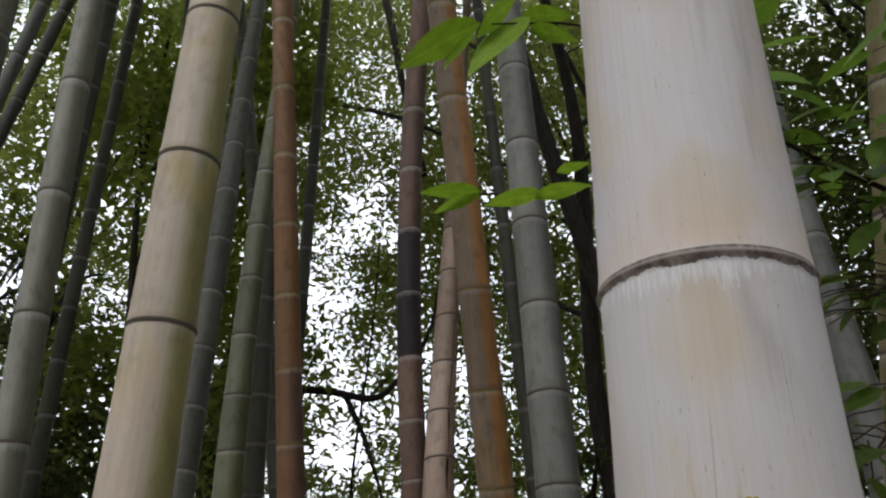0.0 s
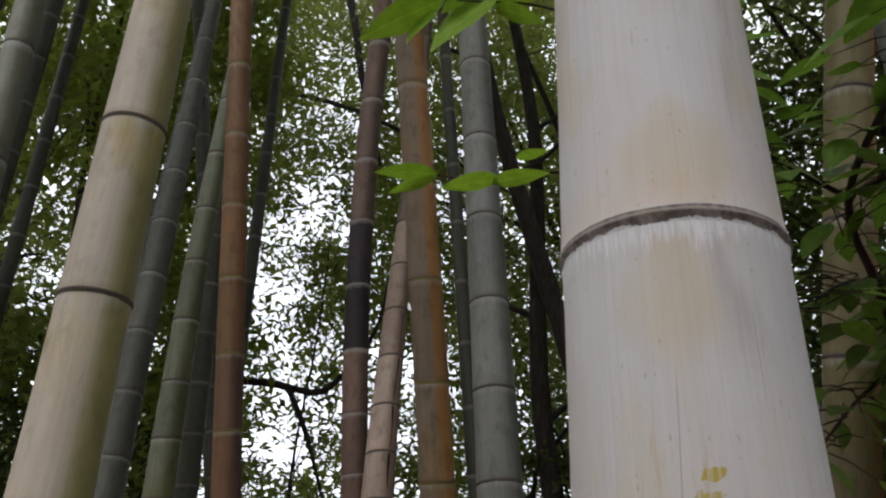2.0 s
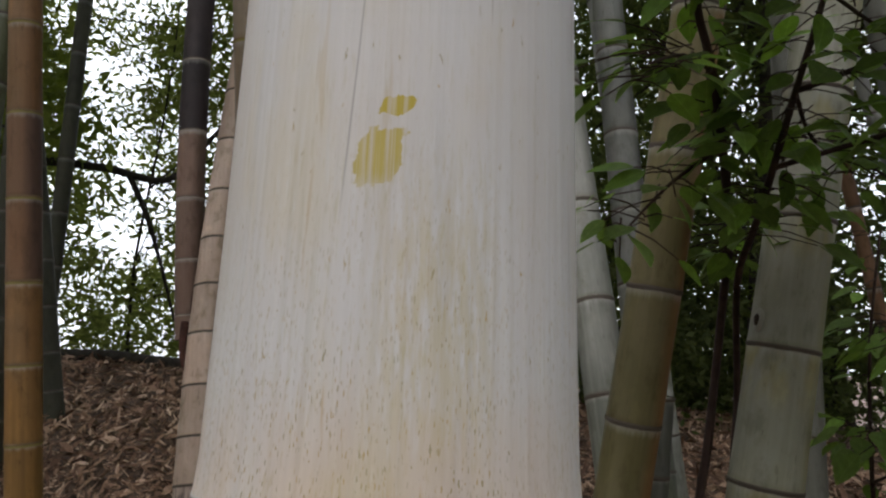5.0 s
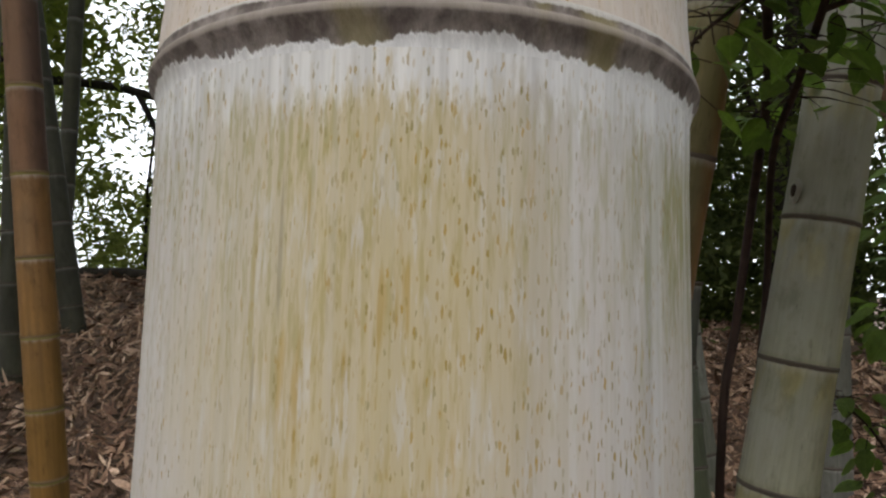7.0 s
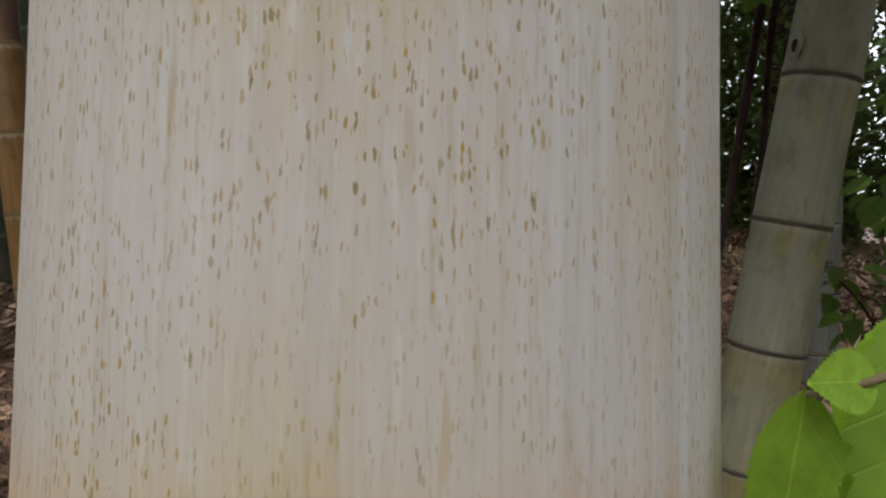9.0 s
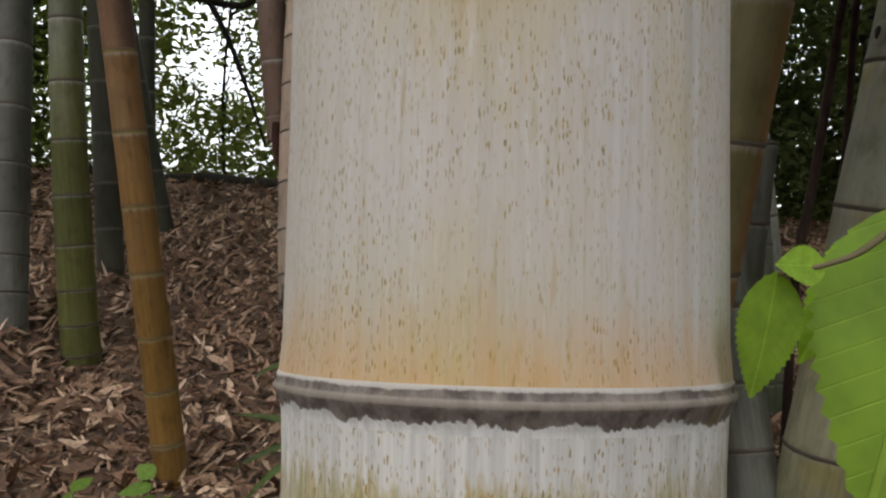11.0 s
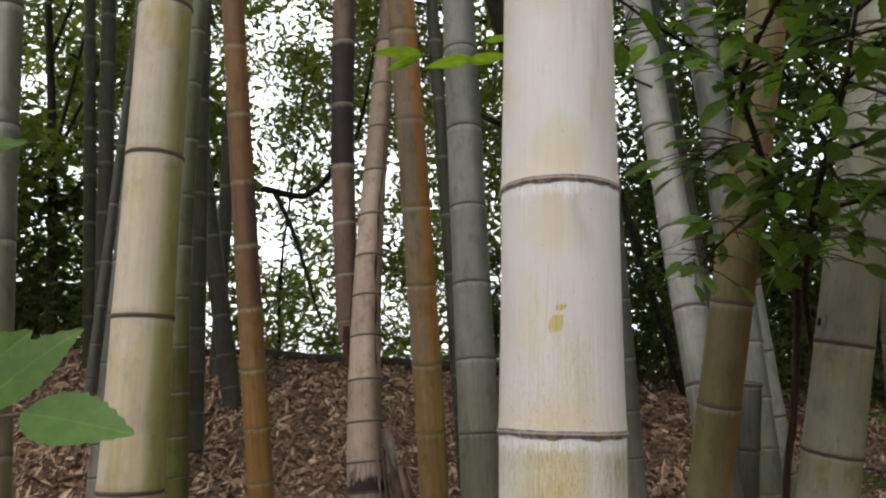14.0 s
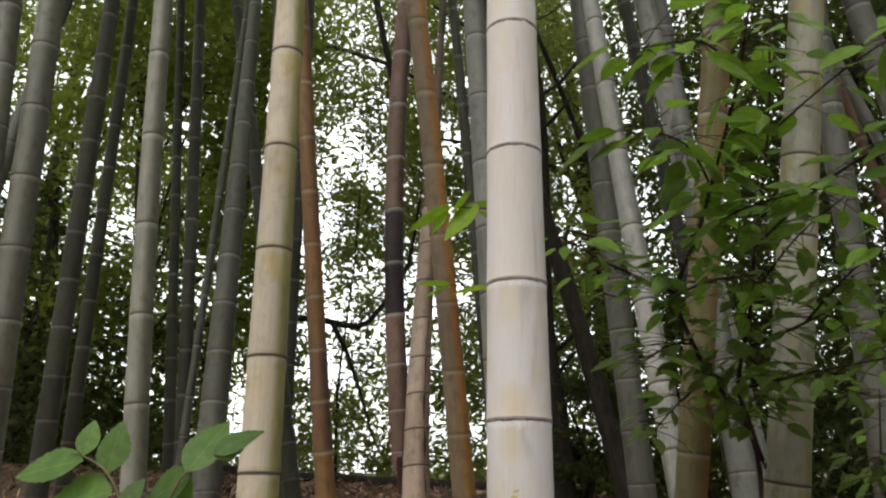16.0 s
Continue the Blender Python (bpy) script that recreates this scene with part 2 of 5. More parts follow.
        col = blend(nt, calc(nt, "MULTIPLY", film, 0.55 * strength), col, (0.31, 0.295, 0.10))
    # moss film on the flank under the second node
    flank = calc(nt, "MULTIPLY", span(nt, px, 0.026, 0.05), calc(nt, "MULTIPLY", span(nt, ragged, nodes[2] - 0.070, nodes[2] - 0.030), span(nt, ragged, nodes[2] - 0.012, nodes[2] - 0.024)))
    col = blend(nt, calc(nt, "MULTIPLY", calc(nt, "MULTIPLY", flank, span(nt, comb, 0.34, 0.60, 0.35, 1.0)), 0.8), col, (0.27, 0.26, 0.085))
    # fine threads of olive and white all over the lower internodes
    col = blend(nt, calc(nt, "MULTIPLY", calc(nt, "MULTIPLY", span(nt, thread, 0.56, 0.68), worn), 0.38), col, (0.44, 0.39, 0.215))
    col = blend(nt, calc(nt, "MULTIPLY", calc(nt, "MULTIPLY", span(nt, comb, 0.46, 0.34), worn), 0.45), col, (0.655, 0.645, 0.63))
    # pale fibre lines
    line = grain(nt, scaled(nt, p, 330, 330, 1.6), 1.0, 2.0, 0.5)
    col = blend(nt, calc(nt, "MULTIPLY", calc(nt, "MULTIPLY", span(nt, line, 0.55, 0.68), worn), 0.20), col, (0.66, 0.63, 0.60))
    col = blend(nt, calc(nt, "MULTIPLY", calc(nt, "MULTIPLY", span(nt, line, 0.42, 0.34), worn), 0.14), col, (0.40, 0.35, 0.20))
    bright = calc(nt, "MULTIPLY", calc(nt, "MULTIPLY", span(nt, px, 0.008, 0.035), worn), span(nt, grain(nt, scaled(nt, p, 260, 260, 1.2), 1.0, 2.0, 0.5), 0.52, 0.62))
    col = blend(nt, calc(nt, "MULTIPLY", bright, 0.5), col, (0.68, 0.672, 0.665))
    hairs = grain(nt, scaled(nt, p, 300, 300, 1.0), 1.0, 2.0, 0.5)
    col = blend(nt, calc(nt, "MULTIPLY", span(nt, hairs, 0.60, 0.70), 0.22), col, (0.45, 0.40, 0.33))
    for cx, cz, hx, hz, op in ((-0.004, nodes[1] + 0.034, 0.032, 0.036, 0.36), (-0.014, nodes[1] - 0.048, 0.030, 0.045, 0.36), (-0.010, nodes[0] - 0.05, 0.03, 0.05, 0.28)):
        dx = calc(nt, "DIVIDE", calc(nt, "SUBTRACT", px, cx), hx)
        dz = calc(nt, "DIVIDE", calc(nt, "SUBTRACT", s, cz), hz)
        soft_spot = calc(nt, "ADD", calc(nt, "ADD", calc(nt, "MULTIPLY", dx, dx), calc(nt, "MULTIPLY", dz, dz)), calc(nt, "MULTIPLY", calc(nt, "SUBTRACT", patch, 0.5), 2.6))
        col = blend(nt, calc(nt, "MULTIPLY", span(nt, soft_spot, 1.1, 0.1), op), col, (0.55, 0.44, 0.21))
    run = calc(nt, "MULTIPLY", span(nt, calc(nt, "ABSOLUTE", calc(nt, "SUBTRACT", px, 0.008)), 0.026, 0.008), calc(nt, "MULTIPLY", span(nt, s, nodes[2] + 0.005, nodes[2] + 0.03), span(nt, s, mark_s + 0.0, mark_s - 0.06)))
    col = blend(nt, calc(nt, "MULTIPLY", calc(nt, "MULTIPLY", run, span(nt, comb, 0.36, 0.62)), 0.36), col, (0.50, 0.40, 0.13))
    rust = calc(nt, "MULTIPLY", worn, calc(nt, "MULTIPLY", span(nt, grain(nt, scaled(nt, p, 330, 330, 22), 1.0, 2.0), 0.60, 0.70), span(nt, patch, 0.42, 0.6)))
    rust = calc(nt, "MULTIPLY", rust, span(nt, calc(nt, "ABSOLUTE", calc(nt, "ADD", px, 0.012)), 0.04, 0.01))
    col = blend(nt, calc(nt, "MULTIPLY", rust, 0.45), col, (0.42, 0.26, 0.045))
    # orange tan just above the nodes, strongest at the lowest
    for foot, high, strength in ((nodes[3], 0.034, 0.6), (nodes[2], 0.05, 0.25), (nodes[1], 0.04, 0.18)):
        warm = calc(nt, "MULTIPLY", span(nt, calc(nt, "ADD", s, calc(nt, "MULTIPLY", calc(nt, "SUBTRACT", streak, 0.5), 0.05)), foot + high, foot + 0.006), span(nt, s, foot - 0.001, foot + 0.001))
        warm = calc(nt, "MULTIPLY", warm, span(nt, patch, 0.32, 0.58, 0.35, 1.0))
        col = blend(nt, calc(nt, "MULTIPLY", warm, strength), col, (0.66, 0.37, 0.13))
    # white bloom below each node
    crumb = grain(nt, scaled(nt, p, 420, 420, 70), 1.0, 4.0, 0.7)
    for k, top in enumerate(nodes):
        reach = (0.012, 0.013, 0.014, 0.013)[k % 4]
        rag = calc(nt, "ADD", s, calc(nt, "ADD", calc(nt, "MULTIPLY", calc(nt, "SUBTRACT", crumb, 0.5), 0.036), calc(nt, "ADD", calc(nt, "MULTIPLY", calc(nt, "SUBTRACT", streak, 0.5), 0.012), calc(nt, "MULTIPLY", calc(nt, "SUBTRACT", patch, 0.5), 0.02))))
        zone = calc(nt, "MULTIPLY", span(nt, rag, top - reach - 0.007, top - reach + 0.003), span(nt, s, top + 0.001, top - 0.001))
        col = blend(nt, calc(nt, "MULTIPLY", zone, 0.88), col, blend(nt, span(nt, fine, 0.3, 0.7), (0.62, 0.615, 0.61), (0.80, 0.795, 0.79)))
    # fibres
    col = blend(nt, calc(nt, "ADD", calc(nt, "MULTIPLY", worn, 0.55), 0.25), col, tint(nt, col, span(nt, streak, 0.25, 0.75, 0.93, 1.06)))
    col = tint(nt, col, span(nt, fine, 0.25, 0.75, 0.97, 1.03))
    # dark flecks, thick on the lower internodes: short ones and long ones
    round_it = calc(nt, "ARCTAN2", px, calc(nt, "MULTIPLY", axis_of(nt, p, 1), -1.0))
    dense = calc(nt, "MULTIPLY", span(nt, s, mark_s + 0.02, nodes[2] - 0.04, 0.05, 1.0), span(nt, grain(nt, scaled(nt, p, 30, 30, 14)), 0.35, 0.6, 0.45, 1.0))
    for per_x, per_z, reach, least, where in ((1150, 320, 0.32, 0.42, dense), (820, 235, 0.28, 0.60, dense), (620, 95, 0.15, 0.80, dense), (230, 75, 0.10, 0.55, 0.8)):
        flat = nt.nodes.new("ShaderNodeCombineXYZ")
        give(nt, flat.inputs[0], calc(nt, "MULTIPLY", round_it, 0.066 * per_x))
        give(nt, flat.inputs[1], calc(nt, "MULTIPLY", s, per_z))
        nz = nt.nodes.new("ShaderNodeTexNoise")
        nz.inputs["Scale"].default_value = 3.1
        nz.inputs["Detail"].default_value = 3.0
        give(nt, nz.inputs["Vector"], flat.outputs[0])
        wig = nt.nodes.new("ShaderNodeVectorMath")
        wig.operation = "ADD"
        give(nt, wig.inputs[0], flat.outputs[0])
        give(nt, wig.inputs[1], scaled(nt, nz.outputs["Color"], 0.7, 0.7, 0.0))
        vor = nt.nodes.new("ShaderNodeTexVoronoi")
        vor.voronoi_dimensions = "2D"
        vor.inputs["Scale"].default_value = 1.0
        give(nt, vor.inputs["Vector"], wig.outputs[0])
        size = span(nt, axis_of(nt, vor.outputs["Color"], 0), least, 1.0, 0.0, reach)
        fleck = span(nt, calc(nt, "SUBTRACT", size, vor.outputs["Distance"]), -0.02, 0.07)
        shade = axis_of(nt, vor.outputs["Color"], 1)
        col = blend(nt, calc(nt, "MULTIPLY", calc(nt, "MULTIPLY", fleck, where), span(nt, shade, 0, 1, 0.32, 0.88)), col,
                    blend(nt, axis_of(nt, vor.outputs["Color"], 2), (0.20, 0.165, 0.025), (0.44, 0.255, 0.02)))
    # larger rare scratches
    scr = grain(nt, scaled(nt, p, 300, 300, 12), 1.0, 1.0, 0.4)
    col = blend(nt, calc(nt, "MULTIPLY", span(nt, scr, 0.77, 0.80), 0.4), col, (0.24, 0.19, 0.13))
    # one hairline crack
    off = calc(nt, "ADD", px, calc(nt, "ADD", calc(nt, "MULTIPLY", calc(nt, "SUBTRACT", s, mark_s), -0.05), calc(nt, "MULTIPLY", calc(nt, "SUBTRACT", patch, 0.5), 0.002)))
    hair = calc(nt, "MULTIPLY", span(nt, calc(nt, "ABSOLUTE", calc(nt, "ADD", off, 0.0185)), 0.0005, 0.0001), calc(nt, "MULTIPLY", span(nt, s, mark_s - 0.045, mark_s - 0.02), span(nt, s, mark_s + 0.05, mark_s + 0.03)))
    col = blend(nt, calc(nt, "MULTIPLY", hair, 0.38), col, (0.12, 0.10, 0.08))
    # yellow paint dab in two touches, scratched through
    rough_x = calc(nt, "ADD", px, calc(nt, "MULTIPLY", calc(nt, "SUBTRACT", grain(nt, scaled(nt, p, 200, 200, 200), 1.0, 3.0), 0.5), 0.007))
    rough_s = calc(nt, "ADD", s, calc(nt, "MULTIPLY", calc(nt, "SUBTRACT", grain(nt, scaled(nt, p, 240, 240, 240), 1.0, 3.0), 0.5), 0.006))
    front = span(nt, axis_of(nt, p, 1), 0.0, -0.02)
    rough_x = calc(nt, "ADD", rough_x, calc(nt, "MULTIPLY", calc(nt, "SUBTRACT", mark_s - 0.0205, s), 0.22))
    combed = grain(nt, scaled(nt, p, 420, 420, 10), 1.0, 3.0, 0.6)
    for cx, cz, hx, hz, op in ((-0.0090, mark_s - 0.0046, 0.0052, 0.0029, 0.95), (-0.0102, mark_s - 0.0208, 0.0064, 0.0090, 0.85)):
        ex = calc(nt, "POWER", calc(nt, "DIVIDE", calc(nt, "ABSOLUTE", calc(nt, "SUBTRACT", rough_x, cx)), hx), 5.0)
        ez = calc(nt, "POWER", calc(nt, "DIVIDE", calc(nt, "ABSOLUTE", calc(nt, "SUBTRACT", rough_s, cz)), hz), 5.0)
        both = calc(nt, "MULTIPLY", span(nt, calc(nt, "ADD", ex, ez), 1.15, 0.75), front)
        both = calc(nt, "MULTIPLY", both, span(nt, combed, 0.36, 0.56, 0.40, 1.0))
        both = calc(nt, "MULTIPLY", both, span(nt, s, cz - 0.011, cz - 0.004, 0.55, 1.0))
        col = blend(nt, calc(nt, "MULTIPLY", both, op), col, (0.46, 0.35, 0.035))
    nt.links.new(col, bsdf.inputs["Base Color"])
    give(nt, bsdf.inputs["Roughness"], span(nt, blotch, 0.3, 0.7, 0.56, 0.72))
    relief(nt, bsdf, calc(nt, "ADD", streak, calc(nt, "MULTIPLY", fine, 0.5)), 0.22, 0.0006)
    return m


def leaf_material(name, a, b, trans=0.35, rough=0.45, veins=False):
    m, nt, bsdf = start(name, rough)
    p = coords(nt)
    isl = nt.nodes.new("ShaderNodeNewGeometry").outputs["Random Per Island"]
    col = blend(nt, isl, a, b)
    col = tint(nt, col, span(nt, chance(nt), 0, 1, 0.75, 1.2))
    col = tint(nt, col, span(nt, grain(nt, p, 5.0 if veins else 60.0, 3.0), 0.25, 0.75, 0.82, 1.15))
    if veins:
        side = calc(nt, "ABSOLUTE", axis_of(nt, p, 1))
        rib = span(nt, side, 0.014, 0.006)
        run = calc(nt, "ABSOLUTE", calc(nt, "SINE", calc(nt, "MULTIPLY", calc(nt, "SUBTRACT", axis_of(nt, p, 0), calc(nt, "MULTIPLY", side, 0.9)), 30.0)))
        vein = calc(nt, "MAXIMUM", calc(nt, "MULTIPLY", rib, 0.7), calc(nt, "MULTIPLY", span(nt, run, 0.16, 0.04), 0.3))
        col = blend(nt, vein, col, tint(nt, col, (1.5, 1.35, 1.6)))
        relief(nt, bsdf, calc(nt, "SUBTRACT", 1.0, vein), 0.4, 0.002)
    nt.links.new(col, bsdf.inputs["Base Color"])
    tr = nt.nodes.new("ShaderNodeBsdfTranslucent")
    nt.links.new(tint(nt, col, (1.05, 1.08, 0.6)), tr.inputs["Color"])
    mix = nt.nodes.new("ShaderNodeMixShader")
    mix.inputs["Fac"].default_value = trans
    nt.links.new(bsdf.outputs[0], mix.inputs[1])
    nt.links.new(tr.outputs[0], mix.inputs[2])
    nt.links.new(mix.outputs[0], nt.nodes["Material Output"].inputs["Surface"])
    return m


def wood_material(name, a, b):
    m, nt, bsdf = start(name, 0.85)
    p = coords(nt)
    g = grain(nt, scaled(nt, p, 30, 30, 8), 1.0, 5.0, 0.65)
    nt.links.new(blend(nt, span(nt, g, 0.3, 0.7), a, b), bsdf.inputs["Base Color"])
    relief(nt, bsdf, g, 0.6, 0.004)
    return m


def soil_material(name):
    m, nt, bsdf = start(name, 0.95)
    p = coords(nt)
    g = grain(nt, p, 14.0, 6.0, 0.65)
    h = grain(nt, p, 90.0, 4.0, 0.6)
    col = blend(nt, span(nt, g, 0.35, 0.65), (0.085, 0.055, 0.04), (0.19, 0.13, 0.095))
    col = tint(nt, col, span(nt, h, 0.25, 0.75, 0.6, 1.3))
    nt.links.new(col, bsdf.inputs["Base Color"])
    relief(nt, bsdf, h, 0.8, 0.01)
    return m


def litter_material(name):
    m, nt, bsdf = start(name, 0.75)
    p = coords(nt)
    isl = nt.nodes.new("ShaderNodeNewGeometry").outputs["Random Per Island"]
    ramp = nt.nodes.new("ShaderNodeValToRGB")
    els = ramp.color_ramp.elements
    els[0].position, els[0].color = 0.0, (0.075, 0.044, 0.031, 1)
    els[1].position, els[1].color = 1.0, (0.74, 0.54, 0.40, 1)
    mid = els.new(0.35)
    mid.color = (0.215, 0.123, 0.080, 1)
    mid2 = els.new(0.75)
    mid2.color = (0.41, 0.26, 0.175, 1)
    give(nt, ramp.inputs["Fac"], isl)
    col = tint(nt, ramp.outputs["Color"], span(nt, grain(nt, p, 70.0, 3.0), 0.25, 0.75, 0.75, 1.2))
    nt.links.new(col, bsdf.inputs["Base Color"])
    return m


# ---- mesh helpers ----


def mesh_of(name, verts, faces, mat, along_vals=None, smooth=True):
    me = bpy.data.meshes.new(name)
    me.from_pydata([tuple(v) for v in verts], [], faces)
    if along_vals is not None:
        at = me.attributes.new("along", "FLOAT", "POINT")
        at.data.foreach_set("value", np.asarray(along_vals, dtype=np.float32))
    if smooth:
        me.polygons.foreach_set("use_smooth", [True] * len(me.polygons))
    me.materials.append(mat)
    me.update()
    return me


def part(name, me, parent, label=""):
    ob = new(name, me)
    ob.parent = parent
    if label:
        ob["label"] = label
    return ob


def lathe(profile, segs, bend=(0.0, 0.0, 3.0), wob=0.0, seed=0.0, tilt=(0.0, 0.0)):
    """Rings of (s, r, along) turned round z; bend: sideways growth with the square of s, straight past the third number; tilt: slope of the first and last ring towards y."""
    ang = np.linspace(0, 2 * math.pi, segs, endpoint=False)
    verts, val, faces = [], [], []
    s0, s1 = profile[0][0], profile[-1][0]
    for s, r, a in profile:
        far = s * s if s < bend[2] else bend[2] * (2 * s - bend[2])
        ox, oy = bend[0] * far, bend[1] * far
        slope = tilt[0] + (tilt[1] - tilt[0]) * (s - s0) / (s1 - s0)
        for q in ang:
            rr = r * (1 + wob * math.sin(2 * q + seed) + 0.5 * wob * math.sin(3 * q + 2.1 * seed + 4 * s))
            verts.append((ox + rr * math.cos(q), oy + rr * math.sin(q), s + slope * rr * math.sin(q)))
            val.append(a)
    for i in range(len(profile) - 1):
        for j in range(segs):
            k = (j + 1) % segs
            faces.append((i * segs + j, i * segs + k, (i + 1) * segs + k, (i + 1) * segs + j))
    return verts, faces, val


def tube(points, radii, sides=6):
    """A tapered limb along points."""
    pts = [Vector(p) for p in points]
    verts, faces = [], []
    for i, p in enumerate(pts):
        d = (pts[min(i + 1, len(pts) - 1)] - pts[max(i - 1, 0)]).normalized()
        u = d.cross(Vector((0.31, 0.2, 0.93))).normalized()
        v = d.cross(u)
        for j in range(sides):
            q = 2 * math.pi * j / sides
            verts.append(p + (u * math.cos(q) + v * math.sin(q)) * radii[i])
    for i in range(len(pts) - 1):
        for j in range(sides):
            k = (j + 1) % sides
            faces.append((i * sides + j, i * sides + k, (i + 1) * sides + k, (i + 1) * sides + j))
    faces.append(tuple(range(sides - 1, -1, -1)))
    faces.append(tuple(range((len(pts) - 1) * sides, len(pts) * sides)))
    return verts, faces


def smooth_line(points, steps=5):
    """A rounder line through the points."""
    pts = [Vector(p) for p in points]
    out = []
    for i in range(len(pts) - 1):
        a, b = pts[max(i - 1, 0)], pts[i]
        c, d = pts[i + 1], pts[min(i + 2, len(pts) - 1)]
        for k in range(steps):
            t = k / steps
            out.append(0.5 * ((2 * b) + (c - a) * t + (2 * a - 5 * b + 4 * c - d) * t * t + (3 * b - 3 * c + d - a) * t ** 3))
    out.append(pts[-1])
    return out


# ---- the bank of ground ----


def ground_z(x, y):
    rise = 0.97 - 0.077 * (min(max(x, -5), 5) + 2)
    t = min(max((y - 2.3) / 3.7, 0), 1)
    z = -0.17 + rise * (0.25 * t * t * (3 - 2 * t) + 0.75 * t ** 1.25)
    if y > 6.0:
        q = min((y - 6.0) / 5.0, 1)
        z -= (rise - 0.1) * q * q * (3 - 2 * q)
    z += 0.16 * math.exp(-((x + 2.05) / 0.275) ** 2 - ((y - 2.85) / 0.8) ** 2) - 0.07 * math.exp(-((x + 1.66) / 0.2) ** 2 - ((y - 2.9) / 0.5) ** 2)
    near = max(0.0, 1 - max(0, y - 9) / 6)
    z += near * (0.035 * noise.noise((x * 1.1, y * 1.1, 0.3)) + 0.015 * noise.noise((x * 4, y * 4, 1.7)))
    return z


soil = soil_material("leaf_mould")
nx = list(np.linspace(-3000, -40, 6)) + list(np.linspace(-30, -7, 8)) + list(np.linspace(-6, 6, 97)) + list(np.linspace(7, 30, 8)) + list(np.linspace(40, 3000, 6))
ny = list(np.linspace(-3000, -40, 5)) + list(np.linspace(-30, -4, 8)) + list(np.linspace(-3, 8, 89)) + list(np.linspace(8.5, 30, 14)) + list(np.linspace(40, 3000, 6))
gv = [(x, y, ground_z(x, y)) for y in ny for x in nx]
gf = [(j * len(nx) + i, j * len(nx) + i + 1, (j + 1) * len(nx) + i + 1, (j + 1) * len(nx) + i) for j in range(len(ny) - 1) for i in range(len(nx) - 1)]
ground = tagged(new("ground", mesh_of("ground", gv, gf, soil)), "brown earth bank under fallen bamboo leaves", "ground", kind="structure")

# ---- bamboo culms ----
MATS = {}
# cream's side tone holds its own green stripe and the shade of that side
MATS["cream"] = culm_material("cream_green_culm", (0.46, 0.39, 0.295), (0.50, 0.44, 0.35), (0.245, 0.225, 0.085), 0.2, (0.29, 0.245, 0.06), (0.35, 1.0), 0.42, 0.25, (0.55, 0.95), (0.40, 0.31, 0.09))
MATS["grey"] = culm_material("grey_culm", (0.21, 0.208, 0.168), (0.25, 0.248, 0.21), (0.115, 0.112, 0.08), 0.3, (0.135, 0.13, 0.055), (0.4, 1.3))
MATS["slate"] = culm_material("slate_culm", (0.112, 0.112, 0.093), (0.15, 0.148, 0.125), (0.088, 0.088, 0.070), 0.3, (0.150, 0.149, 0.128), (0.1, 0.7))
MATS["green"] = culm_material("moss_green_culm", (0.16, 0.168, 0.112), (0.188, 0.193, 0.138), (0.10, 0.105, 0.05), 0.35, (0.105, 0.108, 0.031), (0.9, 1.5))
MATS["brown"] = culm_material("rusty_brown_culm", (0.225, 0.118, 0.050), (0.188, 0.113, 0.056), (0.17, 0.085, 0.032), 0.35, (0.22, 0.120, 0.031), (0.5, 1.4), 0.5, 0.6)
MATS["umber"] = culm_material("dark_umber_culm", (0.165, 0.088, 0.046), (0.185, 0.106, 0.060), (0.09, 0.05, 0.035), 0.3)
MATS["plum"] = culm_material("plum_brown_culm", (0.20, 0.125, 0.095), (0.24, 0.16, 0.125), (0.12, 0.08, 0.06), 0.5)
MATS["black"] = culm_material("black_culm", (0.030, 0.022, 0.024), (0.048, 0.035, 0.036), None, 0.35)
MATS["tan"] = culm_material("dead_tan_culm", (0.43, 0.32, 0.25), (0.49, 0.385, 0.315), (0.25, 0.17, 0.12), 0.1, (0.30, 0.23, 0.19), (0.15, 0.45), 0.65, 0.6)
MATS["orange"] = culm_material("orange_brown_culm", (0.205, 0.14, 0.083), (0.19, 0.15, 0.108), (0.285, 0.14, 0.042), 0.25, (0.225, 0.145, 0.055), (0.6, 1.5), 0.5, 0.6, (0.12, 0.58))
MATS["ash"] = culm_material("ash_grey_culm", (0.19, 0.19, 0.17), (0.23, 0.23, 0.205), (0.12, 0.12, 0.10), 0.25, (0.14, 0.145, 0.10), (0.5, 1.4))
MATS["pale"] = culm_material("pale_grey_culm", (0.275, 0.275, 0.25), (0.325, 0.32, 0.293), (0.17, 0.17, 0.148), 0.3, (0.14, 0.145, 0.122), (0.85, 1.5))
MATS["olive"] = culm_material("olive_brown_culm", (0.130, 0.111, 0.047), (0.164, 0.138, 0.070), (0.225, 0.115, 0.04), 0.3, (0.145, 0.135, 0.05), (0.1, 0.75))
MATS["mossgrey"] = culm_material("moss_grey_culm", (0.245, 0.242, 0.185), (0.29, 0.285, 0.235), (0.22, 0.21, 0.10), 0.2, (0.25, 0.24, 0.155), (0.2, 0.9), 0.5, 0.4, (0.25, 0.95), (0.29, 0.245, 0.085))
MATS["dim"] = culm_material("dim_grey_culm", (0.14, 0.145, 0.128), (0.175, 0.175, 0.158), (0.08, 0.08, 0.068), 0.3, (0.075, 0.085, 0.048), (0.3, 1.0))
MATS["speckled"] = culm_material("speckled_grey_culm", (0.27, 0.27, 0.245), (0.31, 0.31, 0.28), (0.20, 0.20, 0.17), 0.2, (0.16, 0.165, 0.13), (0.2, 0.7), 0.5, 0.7)
